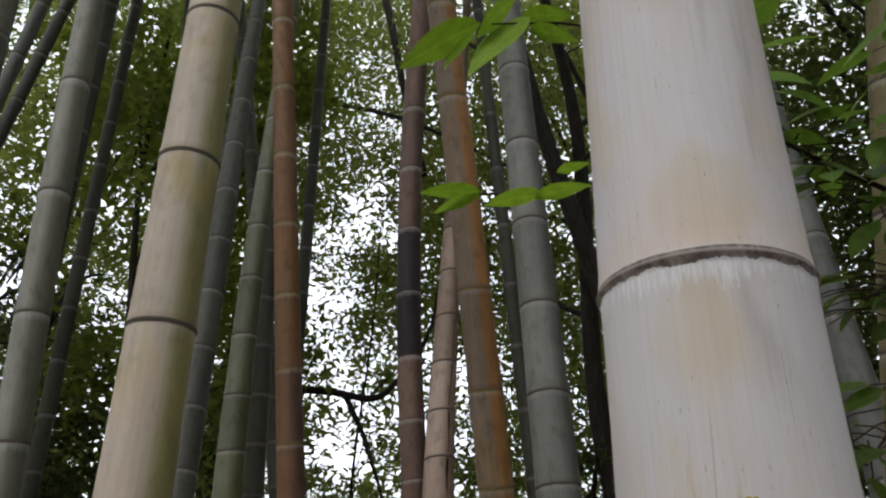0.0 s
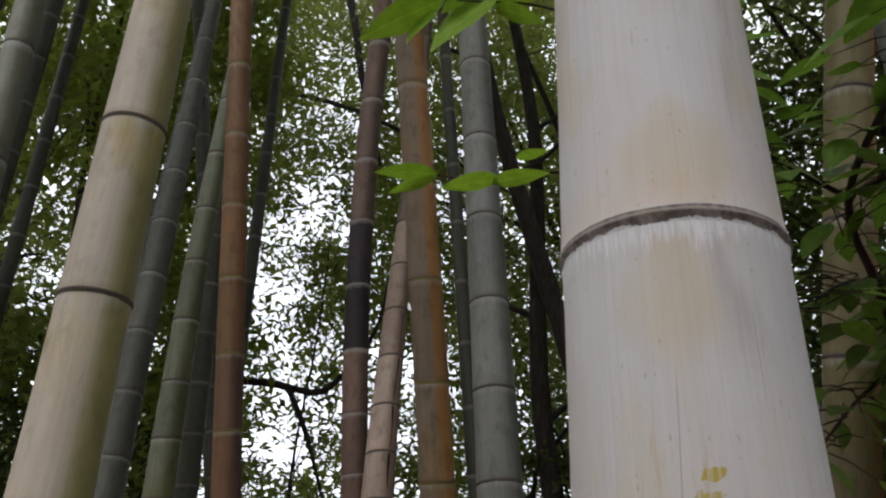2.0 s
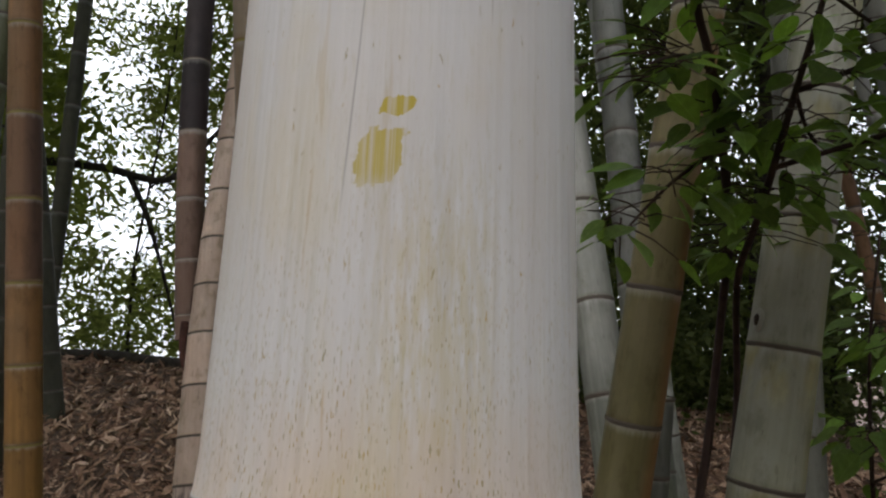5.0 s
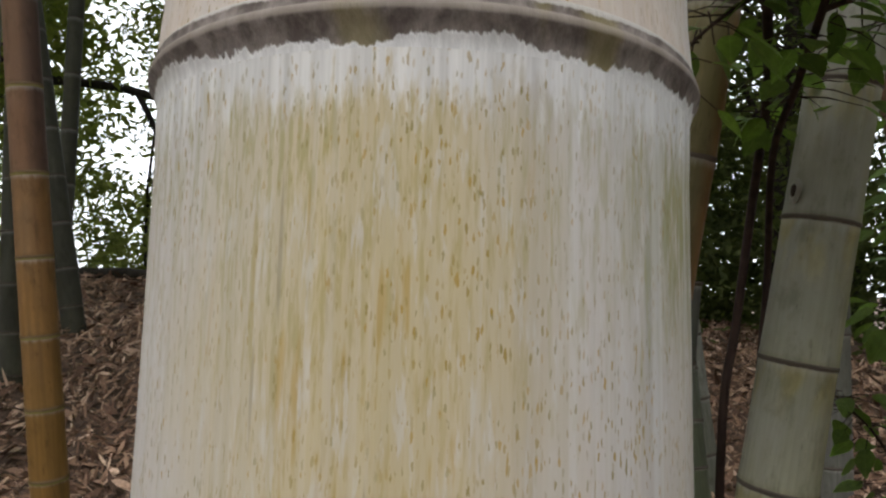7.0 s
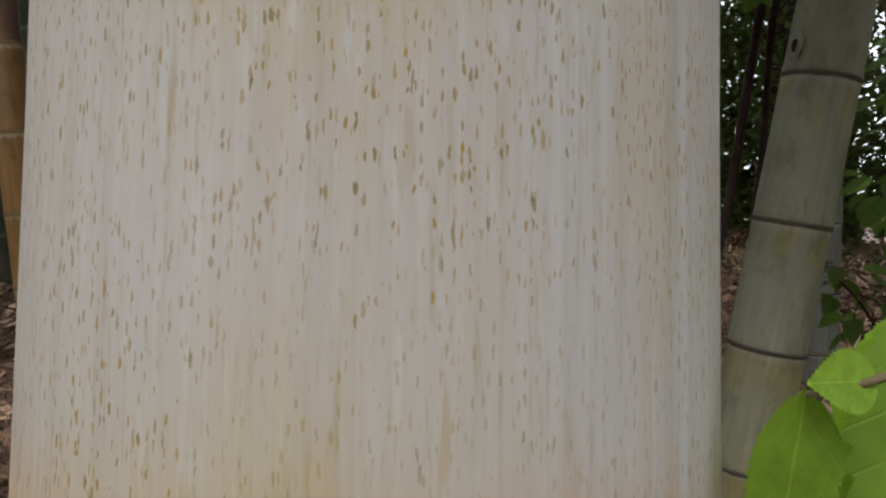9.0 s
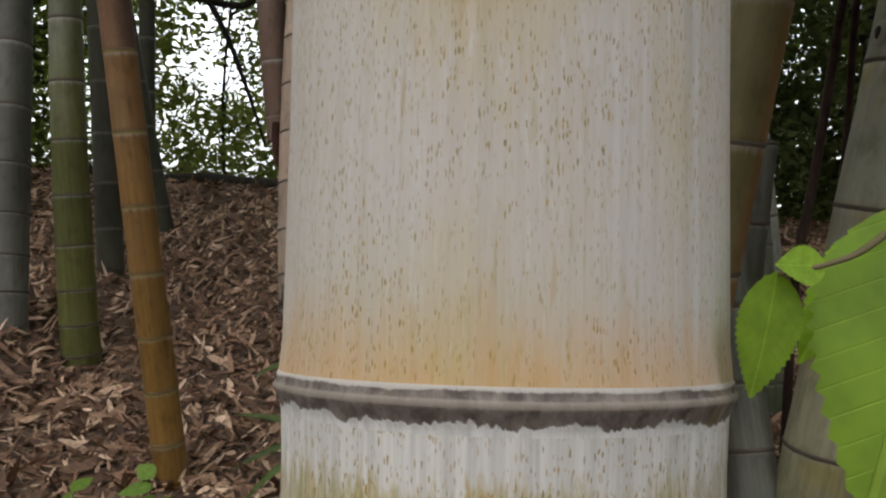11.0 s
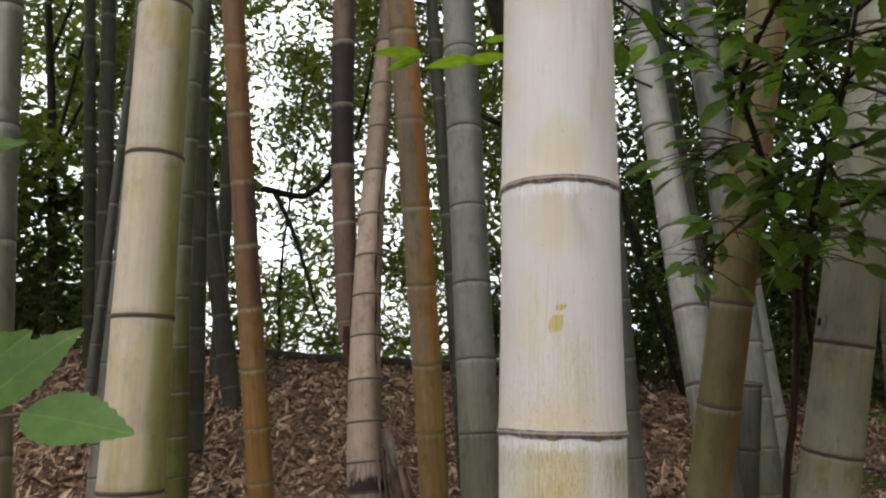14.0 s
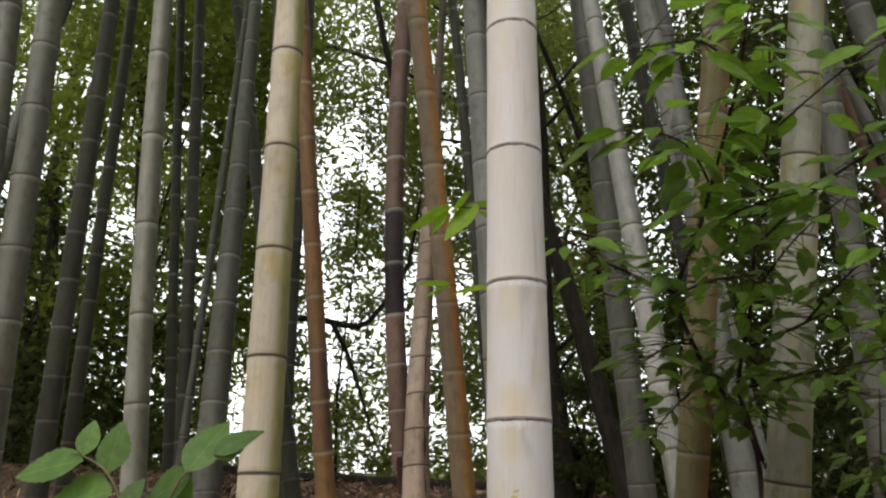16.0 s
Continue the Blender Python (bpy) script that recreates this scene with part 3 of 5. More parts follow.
MATS["dun"] = culm_material("dun_weathered_culm", (0.215, 0.165, 0.125), (0.25, 0.195, 0.15), (0.15, 0.11, 0.08), 0.1, None, (0, 1), 0.65, 0.4)
MATS["rot"] = rotten_material("rotten_foot", (0.30, 0.235, 0.195), (0.030, 0.023, 0.021), 0.62)
MATS["frayed"] = rotten_material("frayed_foot", (0.36, 0.325, 0.29), (0.035, 0.027, 0.024), 0.28)
MATS["stub"] = culm_material("ochre_stub", (0.30, 0.19, 0.085), (0.22, 0.13, 0.06), (0.16, 0.09, 0.04), 0.1, None, (0, 1), 0.8, 0.8)
# near-black skin for far culms, the shade among them put into the colour
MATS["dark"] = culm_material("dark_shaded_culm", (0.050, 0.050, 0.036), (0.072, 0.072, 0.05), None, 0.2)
RINGS = {
    "plain": ring_material("node_scar", (0.070, 0.058, 0.047), (0.23, 0.215, 0.18), 0.12),
    "pale": ring_material("pale_node_scar", (0.11, 0.085, 0.07), (0.40, 0.36, 0.31), 0.5),
    "lime": ring_material("lime_node_scar", (0.11, 0.075, 0.04), (0.22, 0.19, 0.06), 0.55),
}


def culm(label, lo, hi, zs, r, mat, ring="plain", top=7.5, taper=0.045, segs=20, bend=(0.0, 0.0, 3.0), swell=0.05, over=None, group="bamboo culms", broad=False, pinch=None, cut=None, tilts=None):
    """A bamboo culm along the line lo-hi. zs: known node heights; further nodes follow the rhythm up and down. r: radius at the lowest known node."""
    lo, hi = Vector(lo), Vector(hi)
    u = (hi - lo).normalized()
    gz = ground_z(lo.x, lo.y)
    base = lo + u * ((gz - 0.05 - lo.z) / u.z)
    gz = ground_z(base.x, base.y)
    base = lo + u * ((gz - 0.05 - lo.z) / u.z)
    if cut:
        gz = cut + 0.05
        base = lo + u * ((cut - lo.z) / u.z)
    zs = sorted(zs)
    step = zs[1] - zs[0] if len(zs) > 1 else 0.3
    down, z = [], zs[0]
    st = step
    while True:
        st = max(st * 0.88, 0.06)
        z -= st
        if z < gz + 0.03:
            break
        down.append(z)
    z, st = zs[-1], (zs[-1] - zs[-2] if len(zs) > 1 else step)
    up = []
    while z < top:
        st = min(st * 1.03, 0.42)
        z += st
        up.append(z)
    marks = sorted(down) + zs + up
    first_known = len(down)
    thing = new("bamboo_culm")
    thing.matrix_world = Matrix.Translation(base) @ Vector((0, 0, 1)).rotation_difference(u).to_matrix().to_4x4()
    tagged(thing, label, "bamboo", group)
    ss = [0.0] + [(m - base.z) / u.z for m in marks]
    s_ref = (zs[0] - base.z) / u.z

    def rad(s):
        k = 1.0
        for below, factor in pinch or ():
            if base.z + s * u.z < below:
                k = factor
        return k * max(r * (1 - taper * (s - s_ref)), 0.3 * r)

    for i in range(len(ss) - 1):
        a, b = ss[i], ss[i + 1]
        key = i - first_known
        mt = MATS[over[key]] if over and key in over else MATS[mat] if isinstance(mat, str) else mat
        ra, rb = rad(a), rad(b)
        h = b - a
        prof = []
        for f, k in ((0.0, 1.012), (0.02, 1.002), (0.06, 0.99), (0.35, 0.98), (0.65, 0.978), (0.90, 0.983), (0.97, 0.99), (1.0, 1.0)):
            prof.append((a + f * h, (ra + (rb - ra) * f) * k, f))
        lean_b = tilts.get(key, 0.0) if tilts else 0.0
        lean_a = tilts.get(key - 1, 0.0) if tilts else 0.0
        v, fc, al = lathe(prof, segs, bend, 0.008, r * 100, (lean_a, lean_b))
        part("internode", mesh_of("internode", v, fc, mt, al), thing)
        rr = rad(b)
        w = 0.0038
        if broad:
            prof = [(b + 0.001 * mm, rr * (k + e * swell), mm) for mm, k, e in (
                (-10.5, 0.9850, 0), (-9, 0.9884, 0), (-8, 0.98945, 0), (-7, 0.9910, 0), (-6, 0.9932, 0), (-5, 0.9965, 0.10), (-2.6, 1.0, 0.5), (-1.6, 1.002, 0.95), (-0.6, 1.003, 1.05), (0.3, 1.002, 0.9),
                (1.0, 1.004, 0.35), (2.2, 1.0105, 0.05), (3.2, 1.0085, 0), (4.8, 0.99, 0))]
        else:
            prof = [(b - 2.2 * w, rr * 0.985, 0.0), (b - 1.8 * w, rr * 0.998, 0.08), (b - 1.2 * w, rr * (1.0 + 0.25 * swell), 0.35), (b - 0.45 * w, rr * (1.002 + 0.8 * swell), 0.7),
                    (b - 0.1 * w, rr * (1.004 + swell), 0.9), (b + 0.25 * w, rr * (1.008 + 0.7 * swell), 1.0), (b + 0.6 * w, rr * 1.013, 1.05), (b + 0.9 * w, rr * 1.000, 1.1)]
        v, fc, al = lathe(prof, segs, bend, 0.008, r * 100, (lean_b, lean_b))
        part("node_ring", mesh_of("node_ring", v, fc, RINGS[ring] if isinstance(ring, str) else ring, al), thing)
    return thing, ss


# the great pale culm that the walk circles
LEAN = Vector((0.0275, 0.0518, 1.0)).normalized()
MAIN_LO = Vector((-0.0236, -0.0629, -0.17))
main_zs = [0.506, 0.728, 0.979, 1.254, 1.551, 1.864]
main_base_z = ground_z(MAIN_LO.x, MAIN_LO.y) - 0.05
node_s = [(z - main_base_z) / LEAN.z for z in (main_zs[3], main_zs[2], main_zs[1], main_zs[0])]
MAIN = main_material("cream_white_culm", node_s, (0.8523 - main_base_z) / LEAN.z)
MAIN_RING = broad_ring_material("broad_node_scar")
culm("thick cream-white bamboo culm with yellow stains and flecks", MAIN_LO, MAIN_LO + LEAN, main_zs, 0.0665, MAIN, MAIN_RING, taper=0.092, segs=128, swell=0.022, broad=True, tilts={0: -0.10})

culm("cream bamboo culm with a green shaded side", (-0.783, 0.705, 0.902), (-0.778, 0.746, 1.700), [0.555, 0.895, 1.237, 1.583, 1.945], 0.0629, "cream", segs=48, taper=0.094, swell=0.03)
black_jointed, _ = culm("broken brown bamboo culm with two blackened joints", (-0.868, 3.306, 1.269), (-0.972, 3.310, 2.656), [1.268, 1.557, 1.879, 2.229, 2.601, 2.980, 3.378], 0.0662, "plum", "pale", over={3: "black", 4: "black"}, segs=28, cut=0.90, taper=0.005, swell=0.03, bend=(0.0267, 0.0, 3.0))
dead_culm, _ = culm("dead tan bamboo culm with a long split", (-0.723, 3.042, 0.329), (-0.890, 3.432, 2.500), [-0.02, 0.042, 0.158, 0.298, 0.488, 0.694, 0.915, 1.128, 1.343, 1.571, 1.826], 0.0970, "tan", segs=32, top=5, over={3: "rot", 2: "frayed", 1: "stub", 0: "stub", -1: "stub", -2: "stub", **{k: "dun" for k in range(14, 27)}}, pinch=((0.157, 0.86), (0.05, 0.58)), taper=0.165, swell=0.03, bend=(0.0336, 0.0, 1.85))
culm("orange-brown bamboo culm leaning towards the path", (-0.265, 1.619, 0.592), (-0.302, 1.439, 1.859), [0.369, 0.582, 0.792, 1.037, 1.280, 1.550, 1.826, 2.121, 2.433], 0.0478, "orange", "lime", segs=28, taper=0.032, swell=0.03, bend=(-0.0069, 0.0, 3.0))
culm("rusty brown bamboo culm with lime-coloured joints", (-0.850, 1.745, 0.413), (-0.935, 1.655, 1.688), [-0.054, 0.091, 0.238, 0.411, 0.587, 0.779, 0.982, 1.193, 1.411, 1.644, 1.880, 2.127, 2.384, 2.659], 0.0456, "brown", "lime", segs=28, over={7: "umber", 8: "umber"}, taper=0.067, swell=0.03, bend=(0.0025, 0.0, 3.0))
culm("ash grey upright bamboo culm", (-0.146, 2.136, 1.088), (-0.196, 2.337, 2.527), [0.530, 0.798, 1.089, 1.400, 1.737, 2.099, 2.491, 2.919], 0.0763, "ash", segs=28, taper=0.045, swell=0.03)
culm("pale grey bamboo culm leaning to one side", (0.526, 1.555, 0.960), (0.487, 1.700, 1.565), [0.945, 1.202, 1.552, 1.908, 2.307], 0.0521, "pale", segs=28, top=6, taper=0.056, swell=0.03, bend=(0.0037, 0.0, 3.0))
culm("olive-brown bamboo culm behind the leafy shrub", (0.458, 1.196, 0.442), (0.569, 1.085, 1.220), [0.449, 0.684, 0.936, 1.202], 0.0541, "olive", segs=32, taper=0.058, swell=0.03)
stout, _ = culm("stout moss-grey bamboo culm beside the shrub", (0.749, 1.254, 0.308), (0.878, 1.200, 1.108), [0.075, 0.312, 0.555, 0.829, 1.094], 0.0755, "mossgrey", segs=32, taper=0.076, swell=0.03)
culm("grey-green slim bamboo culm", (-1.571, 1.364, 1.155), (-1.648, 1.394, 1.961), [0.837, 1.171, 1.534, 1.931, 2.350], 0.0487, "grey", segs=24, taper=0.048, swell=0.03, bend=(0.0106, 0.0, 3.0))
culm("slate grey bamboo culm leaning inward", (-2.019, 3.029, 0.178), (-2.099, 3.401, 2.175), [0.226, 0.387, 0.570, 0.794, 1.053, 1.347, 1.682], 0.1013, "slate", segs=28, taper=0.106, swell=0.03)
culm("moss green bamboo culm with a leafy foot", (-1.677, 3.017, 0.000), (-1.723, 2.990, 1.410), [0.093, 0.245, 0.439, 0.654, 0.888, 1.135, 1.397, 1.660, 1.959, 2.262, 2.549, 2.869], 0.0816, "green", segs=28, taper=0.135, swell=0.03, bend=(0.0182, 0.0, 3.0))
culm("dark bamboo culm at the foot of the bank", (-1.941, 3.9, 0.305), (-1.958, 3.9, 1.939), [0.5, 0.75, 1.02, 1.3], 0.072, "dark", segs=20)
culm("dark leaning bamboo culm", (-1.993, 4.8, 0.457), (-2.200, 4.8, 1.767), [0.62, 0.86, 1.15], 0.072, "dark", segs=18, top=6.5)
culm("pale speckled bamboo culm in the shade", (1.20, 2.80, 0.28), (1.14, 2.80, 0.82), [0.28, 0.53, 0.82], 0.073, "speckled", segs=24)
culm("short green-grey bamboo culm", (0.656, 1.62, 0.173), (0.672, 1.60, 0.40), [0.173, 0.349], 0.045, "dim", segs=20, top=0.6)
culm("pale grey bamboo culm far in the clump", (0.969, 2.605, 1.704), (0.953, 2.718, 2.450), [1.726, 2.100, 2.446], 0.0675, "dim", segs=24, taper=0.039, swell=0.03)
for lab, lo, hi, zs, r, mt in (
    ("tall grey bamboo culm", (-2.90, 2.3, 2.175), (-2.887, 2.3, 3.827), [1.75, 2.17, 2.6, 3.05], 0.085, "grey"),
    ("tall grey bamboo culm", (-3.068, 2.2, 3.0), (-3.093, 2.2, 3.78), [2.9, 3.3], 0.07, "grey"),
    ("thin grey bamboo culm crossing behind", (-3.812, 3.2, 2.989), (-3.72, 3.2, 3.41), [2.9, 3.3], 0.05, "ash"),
    ("dark shaded bamboo culm", (-3.863, 4.2, 1.725), (-3.745, 4.2, 4.961), [1.7, 2.1, 2.5], 0.085, "dark"),
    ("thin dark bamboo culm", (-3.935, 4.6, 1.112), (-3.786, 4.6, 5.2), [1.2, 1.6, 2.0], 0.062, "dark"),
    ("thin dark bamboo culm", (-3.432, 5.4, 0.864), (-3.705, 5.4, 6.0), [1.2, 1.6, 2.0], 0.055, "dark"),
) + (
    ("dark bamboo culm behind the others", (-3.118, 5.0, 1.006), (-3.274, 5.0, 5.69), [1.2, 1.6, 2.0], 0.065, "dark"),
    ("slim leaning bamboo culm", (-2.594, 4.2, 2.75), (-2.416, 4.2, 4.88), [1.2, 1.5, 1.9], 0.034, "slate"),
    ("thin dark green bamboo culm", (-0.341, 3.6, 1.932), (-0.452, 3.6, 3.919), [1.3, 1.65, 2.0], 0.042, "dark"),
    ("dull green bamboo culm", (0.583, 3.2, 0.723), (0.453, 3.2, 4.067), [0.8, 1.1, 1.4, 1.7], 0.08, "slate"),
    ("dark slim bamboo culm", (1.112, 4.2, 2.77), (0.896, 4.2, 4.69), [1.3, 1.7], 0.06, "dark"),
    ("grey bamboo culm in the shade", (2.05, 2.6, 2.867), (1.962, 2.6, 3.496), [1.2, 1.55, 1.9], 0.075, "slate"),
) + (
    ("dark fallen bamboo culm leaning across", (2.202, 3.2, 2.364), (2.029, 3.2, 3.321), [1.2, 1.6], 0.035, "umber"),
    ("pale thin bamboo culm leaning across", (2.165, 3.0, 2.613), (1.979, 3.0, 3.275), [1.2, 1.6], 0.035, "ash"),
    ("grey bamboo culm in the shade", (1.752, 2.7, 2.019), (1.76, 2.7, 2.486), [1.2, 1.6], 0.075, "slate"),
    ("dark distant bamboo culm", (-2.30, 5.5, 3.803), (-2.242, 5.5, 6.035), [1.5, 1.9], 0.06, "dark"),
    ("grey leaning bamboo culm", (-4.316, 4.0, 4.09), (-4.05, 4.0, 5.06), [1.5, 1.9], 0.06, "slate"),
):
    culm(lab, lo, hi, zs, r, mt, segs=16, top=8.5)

# ---- leaf litter ----
rng = np.random.default_rng(5)


def strewn_leaves(n, xr, yr, size, lift):
    """Dry lens-shaped leaves lying on the bank: vertices and faces."""
    V = np.zeros((n, 8, 3))
    px, py = rng.uniform(*xr, n), rng.uniform(*yr, n)
    ln = rng.uniform(*size, n)
    wd = ln * rng.uniform(0.11, 0.24, n)
    yaw = rng.uniform(0, 2 * math.pi, n)
    pit = np.clip(rng.normal(0, 0.40, n), -0.9, 0.9)
    rol = np.clip(rng.normal(0, 0.6, n), -1.0, 1.0)
    curl = rng.uniform(-0.25, 0.35, n) * ln
    for k, (f, w) in enumerate(((-0.5, 0.12), (-0.18, 1.0), (0.2, 0.85), (0.5, 0.04))):
        for j, sgn in enumerate((-1, 1)):
            lx, ly = f * ln, sgn * 0.5 * w * wd
            lz = curl * f * f + 0.25 * abs(sgn) * wd * w * 0.5 + lx * np.tan(pit) + ly * np.tan(rol)
            V[:, 2 * k + j, 0] = px + lx * np.cos(yaw) - ly * np.sin(yaw)
            V[:, 2 * k + j, 1] = py + lx * np.sin(yaw) + ly * np.cos(yaw)
            V[:, 2 * k + j, 2] = lz
    gz = np.array([ground_z(a, b) for a, b in zip(px, py)])
    slope = np.array([(ground_z(a, b + 0.15) - ground_z(a, b - 0.15)) / 0.3 for a, b in zip(px, py)])
    V[:, :, 2] += gz[:, None] + rng.uniform(0.002, lift, n)[:, None] + slope[:, None] * (V[:, :, 1] - py[:, None])
    base = np.arange(n)[:, None] * 8
    quads = np.concatenate([base + np.array([[0, 2, 3, 1]]), base + np.array([[2, 4, 5, 3]]), base + np.array([[4, 6, 7, 5]])])
    return V.reshape(-1, 3), quads


def bulk_mesh(name, V, F, mat, smooth=False):
    me = bpy.data.meshes.new(name)
    k = F.shape[1]
    me.vertices.add(len(V))
    me.vertices.foreach_set("co", V.astype(np.float32).ravel())
    me.loops.add(F.size)
    me.loops.foreach_set("vertex_index", F.astype(np.int32).ravel())
    me.polygons.add(len(F))
    me.polygons.foreach_set("loop_start", np.arange(0, F.size, k, dtype=np.int32))
    me.update(calc_edges=True)
    me.materials.append(mat)
    return me


litter_mat = litter_material("dry_bamboo_leaf")
lv, lf = strewn_leaves(46000, (-4.6, 3.4), (0.6, 6.6), (0.03, 0.105), 0.045)
wide, wide_f = strewn_leaves(36000, (-9, 8), (-6, 10), (0.05, 0.15), 0.03)
bits, bits_f = strewn_leaves(26000, (-3.4, 2.4), (0.9, 5.2), (0.016, 0.05), 0.05)
lf = np.concatenate([lf, wide_f + len(lv)])
lv = np.concatenate([lv, wide])
lf = np.concatenate([lf, bits_f + len(lv)])
lv = np.concatenate([lv, bits])
tagged(new("leaf_litter", bulk_mesh("leaf_litter", lv, lf, litter_mat)), "dry tan bamboo leaves strewn over the bank", "leaf litter", kind="stuff")

# ---- background trees ----
bark = wood_material("dark_bark", (0.020, 0.016, 0.012), (0.05, 0.042, 0.034))
far_leaf = leaf_material("tree_foliage", (0.15, 0.185, 0.055), (0.25, 0.275, 0.10), 0.60, 0.8)
# darker copy of the foliage tone, with shade put into its colour
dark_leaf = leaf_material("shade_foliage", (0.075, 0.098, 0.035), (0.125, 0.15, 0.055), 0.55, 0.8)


def leaf_cloud(n, centres, spread, size, aspect=0.42):
    """Small pointed leaves scattered about twig ends: vertices and faces."""
    c = centres[rng.integers(0, len(centres), n)]
    p = c + rng.normal(0, 1, (n, 3)) * spread
    ln = rng.uniform(*size, n)
    d = rng.normal(0, 1, (n, 3))
    d[:, 2] = d[:, 2] * 0.6 - 0.35
    d /= np.linalg.norm(d, axis=1)[:, None]
    s = np.cross(d, rng.normal(0, 1, (n, 3)))
    s /= np.linalg.norm(s, axis=1)[:, None]
    up = np.cross(d, s)
    V = np.zeros((n, 4, 3))
    V[:, 0] = p - d * ln[:, None] * 0.5
    V[:, 1] = p + s * (ln * aspect * 0.5)[:, None] + up * (ln * 0.06)[:, None]
    V[:, 2] = p + d * ln[:, None] * 0.5
    V[:, 3] = p - s * (ln * aspect * 0.5)[:, None] + up * (ln * 0.06)[:, None]
    base = np.arange(n)[:, None] * 4
    return V.reshape(-1, 3), base + np.array([[0, 1, 2, 3]])


def tree(label, foot, lean, height, r, crown, twigs, leaves, seed, mat, spread=0.22, size=(0.09, 0.17), limbs=7, airy=False):
    """Trunk, limbs and a crown of leaves round twig ends. crown: (x0, x1, y0, y1, z0, z1) about the foot."""
    rs = random.Random(seed)
    x, y = foot
    z = ground_z(x, y) - 0.1
    thing = new("tree")
    thing.location = (x, y, z)
    tagged(thing, label, "tree", "trees behind the bank")
    top = Vector((lean[0], lean[1], height))
    line = smooth_line([(0, 0, 0), top * 0.3 + Vector((rs.uniform(-.2, .2), 0, 0)), top * 0.65 + Vector((rs.uniform(-.3, .3), 0, 0)), top], 4)
    v, f = tube(line, [r * (1 - 0.75 * i / (len(line) - 1)) for i in range(len(line))], 8)
    part("trunk", mesh_of("trunk", v, f, bark), thing)
    x0, x1, y0, y1, z0, z1 = crown
    ends = []
    for k in range(limbs):
        t = rs.uniform(0.25, 0.95)
        a = line[int(t * (len(line) - 1))]
        b = Vector((rs.uniform(x0, x1), rs.uniform(y0, y1), rs.uniform(max(z0, a.z * 0.6), z1)))
        mid = a.lerp(b, 0.5) + Vector((0, 0, rs.uniform(0.1, 0.5)))
        ln = smooth_line([a, mid, b], 4)
        v, f = tube(ln, [r * 0.35 * (1 - 0.8 * i / (len(ln) - 1)) for i in range(len(ln))], 5)
        part("limb", mesh_of("limb", v, f, bark), thing)
    pts = []
    while len(pts) < twigs:
        q = Vector((rs.uniform(x0, x1), rs.uniform(y0, y1), rs.uniform(z0, z1)))
        w = q + Vector((x, y, z))
        if airy:
            if noise.noise(Vector((w.x * 1.1, w.y * 1.1, w.z * 3.2))) < -0.05:
                continue
        elif 0.6 * noise.noise(w * 0.7) + 0.65 * noise.noise(w * 2.6) < CLEAR(w):
            continue
        pts.append(q)
    V, F = leaf_cloud(leaves, np.array([tuple(q) for q in pts]), spread, size)
    part("crown", bulk_mesh("crown", V, F, mat), thing)
    return thing


def CLEAR(w):
    """How thin the foliage is: open towards the gap in the wood, dense to the sides and low down."""
    az = math.degrees(math.atan2(w.x, w.y + 0.6))
    el = math.degrees(math.atan2(w.z - 0.8, math.hypot(w.x, w.y + 0.6)))
    gap = math.exp(-((az + 16.0) / 9.0) ** 2 - ((el - 18.0) / 12.5) ** 4)
    left = math.exp(-((az + 37) / 13) ** 2 - ((el - 19.5) / 10) ** 2)
    below = math.exp(-((az + 12) / 15) ** 2 - ((el - 2.5) / 2.5) ** 2) * (0.6 + 0.9 * noise.noise(Vector((w.x * 0.8, w.y, w.z * 5.0))))
    return -0.27 + 0.36 * gap + 0.35 * left + 0.05 * below + 0.26 * math.exp(-((az - 4) / 6) ** 2 - ((el - 5) / 6) ** 2) - 0.22 * math.exp(-((az - 27) / 10) ** 2 - ((el - 7) / 11) ** 2)


tree("broadleaf tree with fine green foliage", (-4.7, 9.0), (0.5, 0), 9, 0.16, (-3.4, 5.6, -1.5, 2.5, -0.6, 11), 1700, 95000, 1, far_leaf, 0.16, (0.08, 0.15))
tree("broadleaf tree with fine green foliage", (1.0, 10.5), (-0.6, 0), 10, 0.18, (-5, 4.5, -1.5, 2.0, -0.6, 11.5), 1700, 85000, 2, far_leaf, 0.16, (0.08, 0.15))
tree("broadleaf tree with fine green foliage", (-8.5, 9.5), (0.8, 0), 9, 0.2, (-5, 4, -2.5, 2.5, 0.6, 11), 1300, 55000, 3, far_leaf)
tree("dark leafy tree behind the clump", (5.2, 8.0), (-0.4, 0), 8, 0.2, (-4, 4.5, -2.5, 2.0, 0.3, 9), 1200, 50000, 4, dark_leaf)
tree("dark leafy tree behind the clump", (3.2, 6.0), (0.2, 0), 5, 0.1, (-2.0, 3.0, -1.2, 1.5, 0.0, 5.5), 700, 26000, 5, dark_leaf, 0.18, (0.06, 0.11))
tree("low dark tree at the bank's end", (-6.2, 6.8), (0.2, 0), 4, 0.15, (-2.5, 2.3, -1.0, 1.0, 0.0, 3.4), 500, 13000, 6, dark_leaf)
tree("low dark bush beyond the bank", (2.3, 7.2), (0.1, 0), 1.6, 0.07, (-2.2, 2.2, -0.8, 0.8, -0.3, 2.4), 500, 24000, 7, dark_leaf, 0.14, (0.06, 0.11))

near_leaf = leaf_material("yellow_green_foliage", (0.16, 0.205, 0.045), (0.24, 0.28, 0.07), 0.6, 0.7)
tree("slender broadleaf tree with yellow-green clumps of leaves", (-4.3, 6.3), (-0.3, 0.2), 6.5, 0.06, (-1.6, 1.7, -0.6, 0.8, 1.4, 6.5), 150, 12500, 41, near_leaf, 0.18, (0.09, 0.18), 9)

